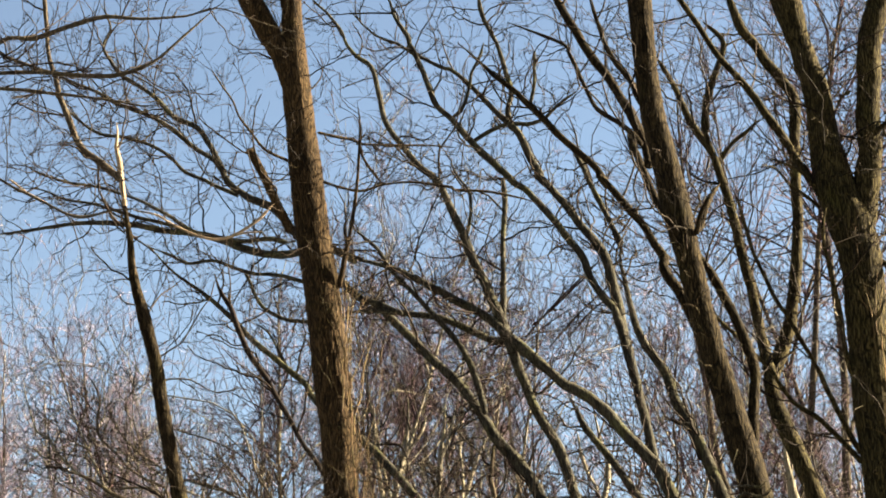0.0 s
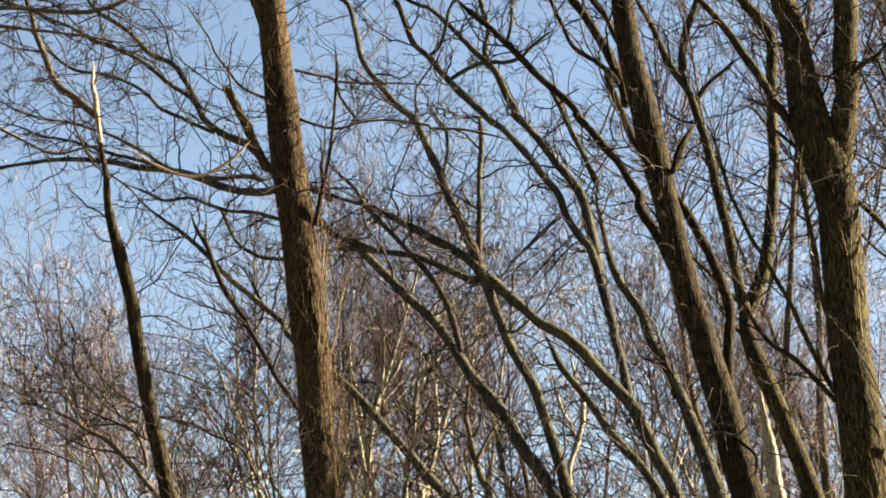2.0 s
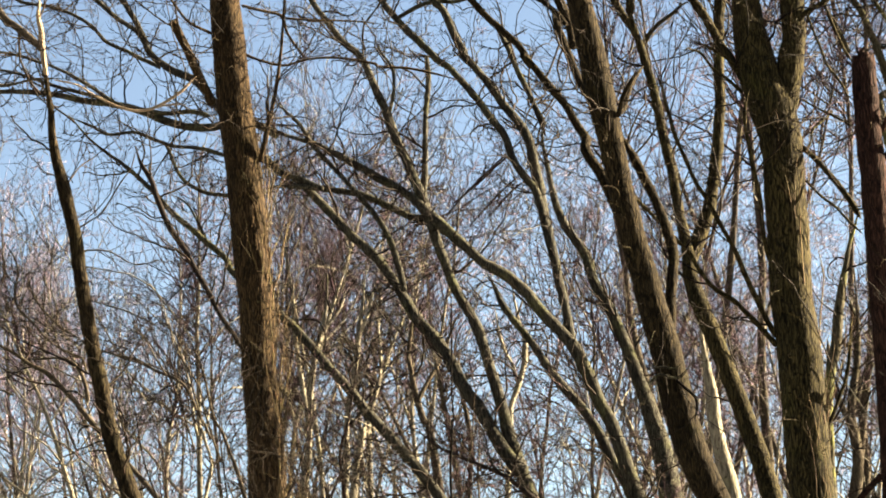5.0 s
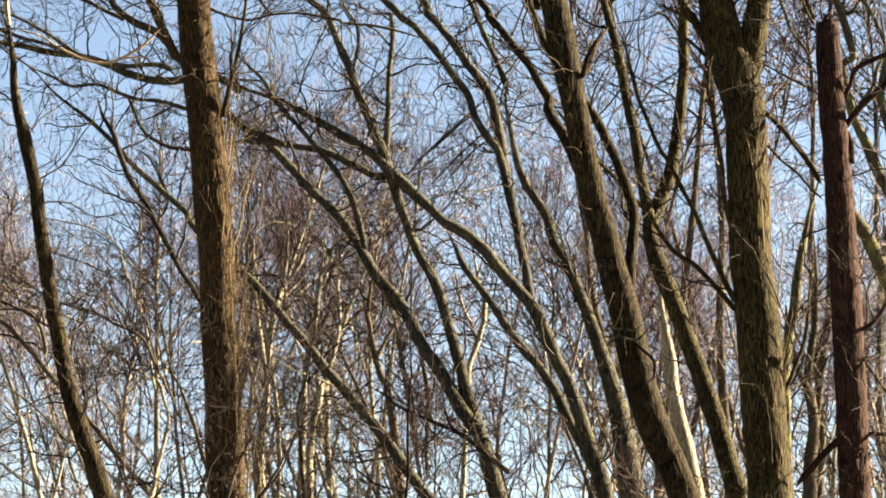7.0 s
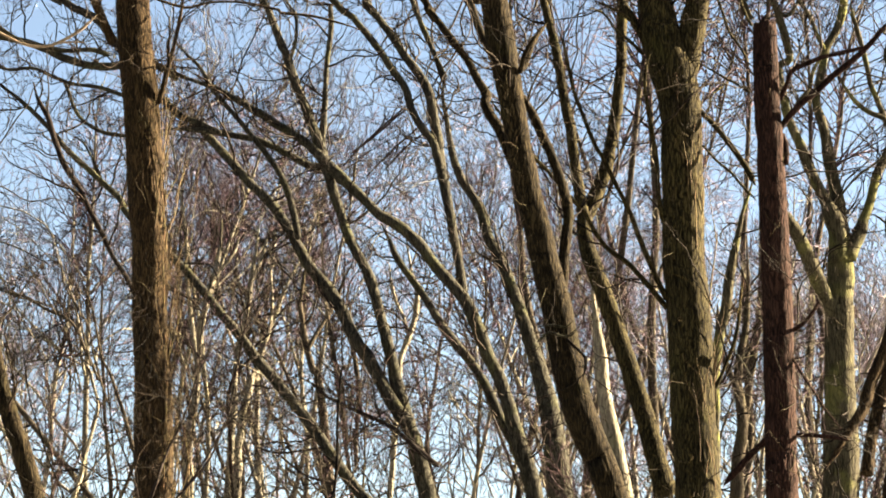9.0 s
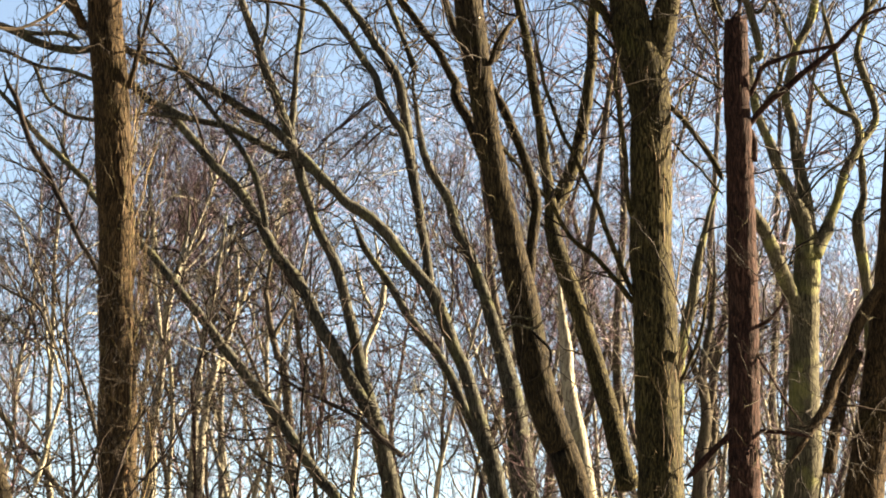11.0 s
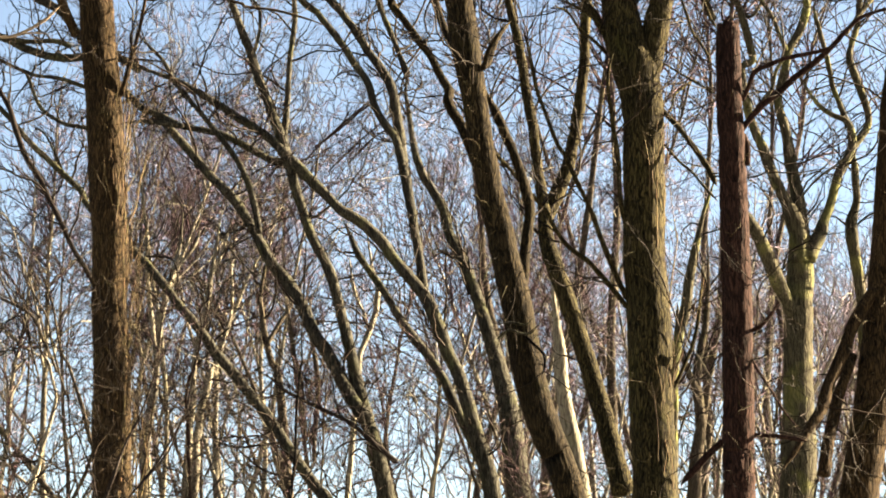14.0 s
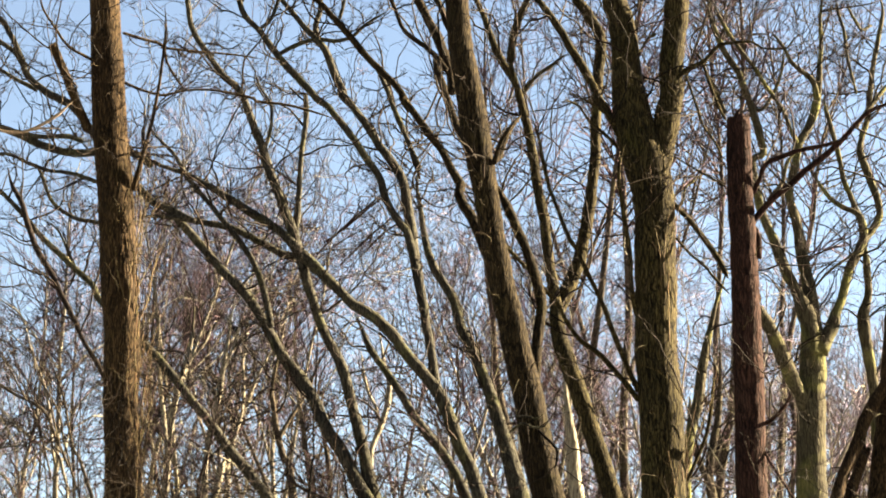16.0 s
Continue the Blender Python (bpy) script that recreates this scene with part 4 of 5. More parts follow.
limb(forked_trunk, [(5.18, 29.90, 11.99, 0.031), (5.09, 29.80, 11.91, 0.014), (5.00, 29.70, 11.76, 0.011), (4.94, 29.60, 11.65, 0.008)])

pale_trunk = tree("bare_tree", "pale sunlit smooth trunk behind the forked tree", bark_pale)
stem(pale_trunk, [(5.95, 36.00, -0.15, 0.230), (5.91, 36.00, 0.60, 0.169), (5.66, 36.00, 2.97, 0.145), (5.22, 36.00, 5.94, 0.132), (5.12, 36.00, 6.48, 0.127), (5.04, 36.00, 6.93, 0.107), (4.97, 36.00, 7.39, 0.102), (4.94, 36.00, 7.79, 0.098), (4.90, 36.00, 8.19, 0.084), (4.86, 36.00, 8.54, 0.070), (4.83, 36.00, 8.83, 0.061)])

snag = tree("dead_tree", "dead broken-topped trunk with flaking reddish bark", bark_red)
trunk(snag, [(5.57, 26.50, -0.15, 0.299), (5.57, 26.50, 0.60, 0.219), (5.58, 26.50, 2.42, 0.188), (5.58, 26.50, 4.84, 0.171), (5.58, 26.50, 5.07, 0.171), (5.59, 26.50, 5.91, 0.168), (5.59, 26.50, 6.77, 0.165), (5.58, 26.50, 7.55, 0.155), (5.56, 26.50, 8.11, 0.150), (5.54, 26.50, 8.64, 0.144), (5.53, 26.50, 9.08, 0.142), (5.53, 26.50, 9.53, 0.136), (5.53, 26.50, 9.87, 0.126)], cut=True)
limb(snag, [(5.65, 26.50, 8.64, 0.032), (5.77, 26.45, 8.80, 0.035), (5.89, 26.39, 8.93, 0.035), (6.06, 26.34, 9.06, 0.035), (6.22, 26.28, 9.21, 0.035), (6.38, 26.23, 9.33, 0.035), (6.55, 26.17, 9.48, 0.032), (6.67, 26.12, 9.60, 0.028), (6.77, 26.06, 9.72, 0.025), (6.95, 26.01, 9.87, 0.021), (7.26, 25.95, 9.96, 0.016), (7.50, 25.90, 10.01, 0.011)])
limb(snag, [(5.68, 26.50, 9.00, 0.028), (5.74, 26.43, 9.14, 0.026), (5.79, 26.36, 9.29, 0.028), (5.96, 26.29, 9.37, 0.028), (6.12, 26.21, 9.42, 0.026), (6.32, 26.14, 9.45, 0.025), (6.52, 26.07, 9.49, 0.019), (6.68, 26.00, 9.53, 0.012)])
limb(snag, [(5.51, 26.50, 9.86, 0.039), (5.53, 26.50, 9.93, 0.021), (5.57, 26.50, 9.99, 0.009)], cut=True)
limb(snag, [(5.68, 26.50, 6.38, 0.026), (5.80, 26.33, 6.43, 0.022), (5.89, 26.17, 6.54, 0.019), (5.95, 26.00, 6.66, 0.012)])
limb(snag, [(5.71, 26.50, 5.27, 0.027), (5.86, 26.33, 5.24, 0.024), (6.08, 26.17, 5.20, 0.024), (6.21, 26.00, 5.14, 0.015)])
limb(snag, [(5.45, 26.50, 5.23, 0.034), (5.31, 26.63, 5.09, 0.034), (5.16, 26.77, 4.92, 0.038), (5.04, 26.90, 4.77, 0.038)])
limb(snag, [(5.68, 26.50, 6.21, 0.014), (5.77, 26.32, 5.95, 0.014), (5.85, 26.15, 5.74, 0.014), (5.96, 25.98, 5.47, 0.012), (6.08, 25.80, 5.24, 0.008)])
limb(snag, [(5.70, 26.50, 8.60, 0.023), (5.72, 26.48, 8.48, 0.036), (5.72, 26.47, 8.36, 0.038), (5.71, 26.45, 8.25, 0.034)], cut=True)

back_tree = tree("bare_tree", "branching pale-green mossy tree behind the snag", bark_moss)
limb(back_tree, [(7.96, 34.00, 7.98, 0.098), (7.80, 33.90, 8.29, 0.103), (7.68, 33.80, 8.51, 0.106), (7.53, 33.70, 8.80, 0.103), (7.39, 33.60, 9.04, 0.097), (7.22, 33.50, 9.28, 0.086), (7.11, 33.40, 9.37, 0.065)])
limb(back_tree, [(8.80, 34.00, 12.13, 0.039), (9.01, 34.13, 12.42, 0.034), (9.28, 34.27, 12.76, 0.034), (9.56, 34.40, 13.05, 0.028)])
limb(back_tree, [(6.90, 34.00, 12.29, 0.033), (6.79, 33.90, 12.49, 0.033), (6.66, 33.80, 12.68, 0.030), (6.57, 33.70, 12.82, 0.025)])
stem(back_tree, [(6.20, 34.00, -0.15, 0.093), (6.20, 34.00, 0.60, 0.068), (6.22, 34.00, 2.87, 0.059), (6.26, 34.00, 5.73, 0.053), (6.27, 34.02, 6.25, 0.051), (6.28, 34.04, 6.68, 0.054), (6.28, 34.05, 7.12, 0.065), (6.33, 34.07, 7.56, 0.076), (6.45, 34.09, 8.06, 0.076), (6.52, 34.11, 8.51, 0.071), (6.60, 34.13, 8.90, 0.071), (6.68, 34.15, 9.19, 0.060), (6.75, 34.16, 9.47, 0.055), (6.83, 34.18, 9.70, 0.050), (6.90, 34.20, 9.94, 0.041)])
stem(back_tree, [(7.89, 34.00, -0.15, 0.431), (7.90, 34.00, 0.60, 0.316), (7.93, 34.00, 2.89, 0.271), (8.00, 34.00, 5.77, 0.247), (8.03, 34.02, 6.50, 0.226), (8.03, 34.04, 7.16, 0.208), (8.05, 34.06, 7.71, 0.201), (8.07, 34.08, 8.27, 0.196), (8.11, 34.10, 8.72, 0.181), (8.08, 34.11, 9.69, 0.102), (8.01, 34.13, 10.20, 0.089), (7.97, 34.15, 10.55, 0.076), (7.90, 34.17, 10.86, 0.070), (7.84, 34.19, 11.11, 0.063), (7.89, 34.21, 11.37, 0.060), (7.96, 34.23, 11.62, 0.060), (8.02, 34.25, 11.91, 0.059), (8.17, 34.27, 12.17, 0.061), (8.28, 34.29, 12.45, 0.064), (8.33, 34.30, 12.70, 0.061), (8.38, 34.32, 13.08, 0.053), (8.42, 34.34, 13.45, 0.051), (8.42, 34.36, 13.81, 0.048), (8.45, 34.38, 14.18, 0.045), (8.46, 34.40, 14.52, 0.038)])
limb(back_tree, [(8.31, 34.20, 12.61, 0.051), (8.24, 34.17, 12.86, 0.044), (8.03, 34.13, 13.01, 0.034), (7.89, 34.10, 13.13, 0.030), (7.82, 34.07, 13.28, 0.025), (7.71, 34.03, 13.42, 0.020), (7.60, 34.00, 13.52, 0.015)])
limb(back_tree, [(8.08, 34.00, 8.76, 0.137), (8.04, 33.99, 9.20, 0.131), (7.98, 33.98, 9.41, 0.126), (7.86, 33.97, 9.68, 0.076), (7.76, 33.96, 9.88, 0.077), (7.66, 33.95, 10.11, 0.076), (7.56, 33.94, 10.38, 0.073), (7.45, 33.93, 10.61, 0.066), (7.35, 33.92, 10.91, 0.060), (7.30, 33.91, 11.22, 0.055), (7.27, 33.90, 11.56, 0.050), (7.43, 33.89, 11.67, 0.053), (7.36, 33.88, 11.99, 0.053), (7.27, 33.87, 12.30, 0.053), (7.18, 33.86, 12.57, 0.050), (7.08, 33.85, 12.85, 0.047), (6.94, 33.84, 13.05, 0.043), (6.84, 33.83, 13.23, 0.040), (6.71, 33.82, 13.56, 0.040), (6.65, 33.81, 13.91, 0.034), (6.60, 33.80, 14.19, 0.027)])
limb(back_tree, [(7.94, 34.00, 11.87, 0.030), (7.86, 33.96, 12.00, 0.030), (7.73, 33.91, 12.31, 0.030), (7.61, 33.87, 12.47, 0.030), (7.47, 33.82, 12.64, 0.030), (7.30, 33.78, 12.90, 0.030), (7.09, 33.73, 13.14, 0.030), (6.89, 33.69, 13.42, 0.028), (6.75, 33.64, 13.68, 0.025), (6.68, 33.60, 13.84, 0.022)])
limb(back_tree, [(7.30, 34.00, 12.41, 0.025), (7.37, 33.97, 12.33, 0.027), (7.46, 33.93, 12.35, 0.027), (7.59, 33.90, 12.56, 0.023), (7.69, 33.87, 12.80, 0.022), (7.73, 33.83, 13.04, 0.020), (7.73, 33.80, 13.19, 0.015)])
limb(back_tree, [(8.19, 34.00, 8.82, 0.120), (8.28, 34.03, 9.02, 0.110), (8.37, 34.06, 9.16, 0.104), (8.49, 34.09, 9.46, 0.066), (8.58, 34.12, 9.69, 0.066), (8.67, 34.15, 10.02, 0.070), (8.81, 34.18, 10.30, 0.067), (8.92, 34.22, 10.52, 0.067), (8.92, 34.25, 10.77, 0.060), (8.86, 34.28, 10.92, 0.044), (8.66, 34.31, 11.01, 0.037), (8.47, 34.34, 11.16, 0.034), (8.31, 34.37, 11.41, 0.030), (8.21, 34.40, 11.58, 0.022)])
limb(back_tree, [(8.93, 34.40, 10.87, 0.050), (8.85, 34.38, 11.05, 0.044), (8.77, 34.35, 11.23, 0.040), (8.68, 34.33, 11.48, 0.037), (8.62, 34.30, 11.79, 0.037), (8.56, 34.27, 12.01, 0.037), (8.50, 34.25, 12.21, 0.037), (8.44, 34.23, 12.41, 0.030), (8.40, 34.20, 12.62, 0.024)])
limb(back_tree, [(8.97, 34.40, 10.54, 0.057), (9.09, 34.43, 10.70, 0.057), (9.21, 34.46, 10.89, 0.054), (9.24, 34.49, 11.07, 0.051), (9.18, 34.52, 11.34, 0.058), (9.09, 34.55, 11.65, 0.058), (9.01, 34.58, 11.94, 0.054), (9.05, 34.62, 12.13, 0.044), (9.16, 34.65, 12.50, 0.044), (9.23, 34.68, 12.94, 0.043), (9.29, 34.71, 13.35, 0.038), (9.43, 34.74, 13.95, 0.035), (9.47, 34.77, 14.21, 0.031), (9.42, 34.80, 14.52, 0.024)])
limb(back_tree, [(8.83, 34.00, 12.64, 0.020), (8.80, 34.08, 12.91, 0.022), (8.76, 34.16, 13.24, 0.024), (8.75, 34.24, 13.60, 0.026), (8.69, 34.32, 13.95, 0.024), (8.66, 34.40, 14.20, 0.019)])
limb(back_tree, [(9.22, 34.50, 13.86, 0.021), (9.05, 34.42, 13.75, 0.022), (8.97, 34.35, 13.83, 0.021), (8.85, 34.28, 13.98, 0.019), (8.77, 34.20, 14.10, 0.015)])
limb(back_tree, [(9.06, 34.40, 7.58, 0.071), (9.03, 34.37, 8.24, 0.077), (8.97, 34.34, 8.80, 0.083), (8.90, 34.31, 9.36, 0.089), (8.99, 34.29, 9.72, 0.058), (8.98, 34.26, 10.05, 0.057), (8.95, 34.23, 10.32, 0.057), (8.93, 34.20, 10.52, 0.053)])
limb(back_tree, [(7.51, 34.00, 11.01, 0.023), (7.60, 33.96, 11.12, 0.027), (7.70, 33.92, 11.27, 0.027), (7.74, 33.88, 11.46, 0.025), (7.82, 33.84, 11.63, 0.023), (7.95, 33.80, 11.72, 0.020)])
limb(back_tree, [(8.08, 34.00, 9.65, 0.016), (8.20, 33.92, 9.82, 0.016), (8.35, 33.85, 9.97, 0.016), (8.54, 33.78, 10.11, 0.015), (8.69, 33.70, 10.22, 0.011)])

side_tree = tree("bare_tree", "dark trunk with low slanting limb at the wood's edge", bark_brown)
trunk(side_tree, [(6.59, 27.60, -0.15, 0.382), (6.64, 27.60, 0.60, 0.279), (6.84, 27.60, 2.50, 0.240), (7.23, 27.60, 5.00, 0.218), (7.35, 27.60, 5.60, 0.228), (7.43, 27.60, 6.13, 0.229), (7.49, 27.60, 6.58, 0.221), (7.56, 27.60, 7.26, 0.209), (7.62, 27.60, 7.94, 0.196), (7.64, 27.60, 8.26, 0.188), (7.69, 27.60, 8.86, 0.180), (7.74, 27.60, 9.47, 0.163), (7.81, 27.60, 10.18, 0.141), (7.87, 27.60, 10.89, 0.123), (7.92, 27.60, 11.67, 0.106)])
limb(side_tree, [(7.39, 27.50, 7.10, 0.072), (7.23, 27.44, 6.88, 0.072), (7.10, 27.39, 6.65, 0.072), (6.97, 27.33, 6.34, 0.072), (6.79, 27.28, 5.98, 0.071), (6.66, 27.22, 5.66, 0.067), (6.57, 27.17, 5.52, 0.058), (6.43, 27.11, 5.33, 0.039), (6.28, 27.06, 5.11, 0.032), (6.13, 27.00, 4.89, 0.026)])
limb(side_tree, [(7.15, 27.60, 6.35, 0.054), (7.03, 27.50, 6.11, 0.061), (6.90, 27.40, 5.78, 0.068), (6.78, 27.30, 5.37, 0.074), (6.68, 27.20, 4.94, 0.077)])

edge_tree = tree("bare_tree", "grey twiggy tree with spreading thin limbs", bark_grey)
stem(edge_tree, [(-11.66, 25.00, -0.15, 0.141), (-10.94, 25.00, 0.60, 0.103), (-8.96, 25.00, 4.85, 0.089), (-5.66, 25.00, 9.71, 0.081), (-5.21, 25.05, 10.64, 0.052), (-4.63, 25.10, 11.30, 0.026), (-4.27, 25.15, 11.35, 0.026), (-3.86, 25.20, 11.50, 0.026), (-3.53, 25.25, 11.60, 0.026), (-3.14, 25.30, 11.58, 0.020), (-2.66, 25.35, 11.61, 0.017), (-2.32, 25.40, 11.70, 0.015), (-1.81, 25.45, 11.52, 0.012), (-1.36, 25.50, 11.39, 0.006)])
limb(edge_tree, [(-5.49, 25.00, 10.14, 0.046), (-4.97, 25.04, 10.88, 0.026), (-4.62, 25.07, 10.94, 0.023), (-4.14, 25.11, 10.94, 0.023), (-3.73, 25.15, 10.90, 0.026), (-3.37, 25.19, 10.91, 0.023), (-3.01, 25.23, 11.05, 0.017), (-2.65, 25.26, 11.37, 0.014), (-2.32, 25.30, 11.68, 0.012)])
limb(edge_tree, [(-5.32, 25.00, 10.44, 0.034), (-4.86, 25.05, 11.20, 0.023), (-4.50, 25.10, 11.11, 0.020), (-4.21, 25.15, 11.00, 0.017), (-3.86, 25.20, 10.90, 0.012)])
limb(edge_tree, [(-5.49, 25.00, 10.07, 0.034), (-4.95, 24.96, 10.70, 0.023), (-4.47, 24.92, 10.70, 0.020), (-4.05, 24.88, 10.62, 0.017), (-3.51, 24.84, 10.52, 0.014), (-2.97, 24.80, 10.39, 0.011)])
limb(edge_tree, [(-5.49, 25.00, 10.01, 0.029), (-4.82, 24.95, 9.84, 0.017), (-4.40, 24.90, 9.59, 0.014), (-4.10, 24.85, 9.41, 0.014), (-3.74, 24.80, 9.22, 0.014), (-3.38, 24.75, 9.27, 0.011), (-3.03, 24.70, 9.25, 0.008)])
# Pale twigs: the sun's brightness on them is put into the wood colour.
limb(edge_tree, [(-3.17, 24.90, 9.30, 0.007), (-2.95, 24.89, 9.24, 0.010), (-2.77, 24.88, 9.12, 0.012), (-2.57, 24.86, 9.01, 0.013), (-2.37, 24.85, 8.94, 0.015), (-2.19, 24.84, 8.95, 0.016), (-2.00, 24.82, 9.04, 0.016), (-1.86, 24.81, 9.14, 0.016), (-1.74, 24.80, 9.26, 0.013)], material=wood)
limb(edge_tree, [(-2.21, 24.90, 8.96, 0.010), (-2.05, 24.85, 8.99, 0.010), (-1.84, 24.80, 8.98, 0.008)], material=wood)
limb(edge_tree, [(-4.48, 25.00, 9.72, 0.010), (-4.31, 24.96, 9.57, 0.010), (-4.14, 24.92, 9.46, 0.010), (-3.93, 24.88, 9.32, 0.010), (-3.73, 24.84, 9.25, 0.008), (-3.44, 24.80, 9.26, 0.007)], material=wood)
limb(edge_tree, [(-4.45, 25.00, 10.64, 0.012), (-4.28, 24.93, 10.63, 0.013), (-4.14, 24.87, 10.67, 0.010), (-4.07, 24.80, 10.70, 0.008)], material=wood)

birch_left = tree("bare_tree", "thin pale curving tree with mossy arching limbs", bark_grey)
stem(birch_left, [(0.85, 43.00, -0.15, 0.081), (0.81, 43.00, 0.60, 0.059), (-1.38, 43.00, 4.43, 0.051), (-4.94, 43.00, 8.86, 0.046), (-5.18, 43.05, 9.16, 0.045), (-5.39, 43.09, 9.40, 0.041), (-5.64, 43.14, 9.65, 0.040), (-5.93, 43.18, 9.81, 0.037), (-6.14, 43.23, 9.97, 0.033), (-6.39, 43.28, 10.13, 0.030), (-6.60, 43.32, 10.23, 0.030), (-6.77, 43.37, 10.29, 0.027), (-6.98, 43.42, 10.50, 0.025), (-7.20, 43.46, 10.58, 0.022), (-7.37, 43.51, 10.74, 0.020), (-7.62, 43.55, 10.78, 0.015), (-7.92, 43.60, 10.86, 0.010)])
limb(birch_left, [(-6.52, 43.10, 10.16, 0.022), (-6.59, 43.15, 10.24, 0.023), (-6.78, 43.20, 10.45, 0.027), (-6.96, 43.25, 10.67, 0.027), (-7.07, 43.30, 10.89, 0.024), (-7.28, 43.35, 11.02, 0.019), (-7.38, 43.40, 11.30, 0.014), (-7.51, 43.45, 11.74, 0.012), (-7.54, 43.50, 12.05, 0.008)], material=bark_pale)
limb(birch_left, [(-7.03, 43.20, 10.49, 0.018), (-7.06, 43.28, 10.85, 0.017), (-7.08, 43.35, 11.11, 0.012), (-7.05, 43.42, 11.63, 0.010), (-7.05, 43.50, 11.99, 0.007)])
stem(birch_left, [(-4.90, 43.00, 9.10, 0.036), (-4.94, 43.07, 9.38, 0.033), (-5.03, 43.13, 9.62, 0.030), (-5.16, 43.20, 9.80, 0.027), (-5.37, 43.27, 9.91, 0.023), (-5.66, 43.33, 9.93, 0.020), (-5.96, 43.40, 9.92, 0.015)])
stem(birch_left, [(-4.93, 43.00, 9.60, 0.023), (-5.00, 43.04, 9.85, 0.022), (-5.18, 43.07, 9.95, 0.020), (-5.39, 43.11, 10.06, 0.020), (-5.64, 43.15, 10.25, 0.018), (-5.84, 43.18, 10.49, 0.018), (-6.05, 43.22, 10.71, 0.020), (-6.16, 43.25, 10.85, 0.020), (-6.21, 43.29, 11.15, 0.020), (-6.17, 43.33, 11.49, 0.019), (-6.26, 43.36, 11.80, 0.017), (-6.45, 43.40, 12.07, 0.012)])
limb(birch_left, [(-4.74, 43.10, 10.02, 0.022), (-4.91, 43.16, 10.12, 0.020), (-5.16, 43.21, 10.30, 0.018), (-5.41, 43.27, 10.47, 0.018), (-5.62, 43.33, 10.68, 0.017), (-5.83, 43.39, 10.95, 0.015), (-6.00, 43.44, 11.22, 0.012), (-6.18, 43.50, 11.32, 0.008)])
limb(birch_left, [(-5.46, 43.20, 10.50, 0.015), (-5.47, 43.26, 10.74, 0.013), (-5.53, 43.32, 10.96, 0.013), (-5.60, 43.38, 11.23, 0.012), (-5.59, 43.44, 11.62, 0.010), (-5.60, 43.50, 11.98, 0.008)])
limb(birch_left, [(-6.74, 43.20, 10.42, 0.013), (-6.69, 43.25, 10.56, 0.015), (-6.60, 43.30, 10.71, 0.013), (-6.56, 43.35, 11.01, 0.013), (-6.45, 43.40, 11.31, 0.014), (-6.42, 43.45, 11.70, 0.012), (-6.55, 43.50, 12.01, 0.008)])
limb(birch_left, [(-6.23, 43.30, 9.29, 0.020), (-6.76, 43.35, 9.53, 0.018), (-7.06, 43.40, 9.59, 0.017), (-7.35, 43.45, 9.68, 0.015), (-7.60, 43.50, 9.60, 0.012)])
limb(birch_left, [(-4.68, 42.90, 9.96, 0.017), (-4.43, 42.82, 9.87, 0.018), (-4.14, 42.74, 9.74, 0.018), (-3.85, 42.66, 9.66, 0.016), (-3.52, 42.58, 9.51, 0.015), (-3.20, 42.50, 9.32, 0.013)])
limb(birch_left, [(-4.83, 42.90, 10.85, 0.012), (-4.54, 42.82, 10.74, 0.015), (-4.25, 42.74, 10.63, 0.017), (-3.96, 42.66, 10.48, 0.015), (-3.71, 42.58, 10.33, 0.013), (-3.51, 42.50, 10.14, 0.010)])

sapling = tree("sapling", "thin sapling stem, its shade put into the dark bark colour", bark_shade_black)
stem(sapling, [(-0.44, 24.00, -0.15, 0.017), (-0.59, 24.00, 0.60, 0.013), (-0.98, 24.00, 2.08, 0.011), (-1.81, 24.00, 4.16, 0.010), (-1.84, 24.00, 4.24, 0.009), (-1.93, 24.00, 4.45, 0.008), (-2.02, 24.00, 4.65, 0.008), (-2.09, 24.00, 4.87, 0.008), (-2.17, 24.00, 5.09, 0.007), (-2.22, 24.00, 5.29, 0.007), (-2.26, 24.00, 5.56, 0.006), (-2.28, 24.00, 5.67, 0.006), (-2.32, 24.00, 5.90, 0.006), (-2.38, 24.00, 6.15, 0.006), (-2.42, 24.00, 6.38, 0.006), (-2.45, 24.00, 6.58, 0.005), (-2.48, 24.00, 6.79, 0.004)])

thicket_tree = tree("bare_tree", "twiggy olive-brown tree with many thin curving boughs", bark_grey)
stem(thicket_tree, [(-0.09, 37.00, -0.15, 0.064), (-0.17, 37.00, 0.60, 0.047), (-0.71, 37.00, 3.00, 0.040), (-1.68, 37.00, 6.00, 0.036), (-1.79, 37.08, 6.29, 0.037), (-1.91, 37.17, 6.57, 0.034), (-2.02, 37.25, 6.97, 0.031), (-2.14, 37.33, 7.29, 0.026), (-2.26, 37.42, 7.62, 0.023), (-2.37, 37.50, 7.80, 0.020), (-2.46, 37.58, 8.17, 0.019), (-2.54, 37.67, 8.54, 0.017), (-2.66, 37.75, 8.88, 0.016), (-2.78, 37.83, 9.18, 0.015), (-2.87, 37.92, 9.45, 0.012), (-2.95, 38.00, 9.76, 0.009)])
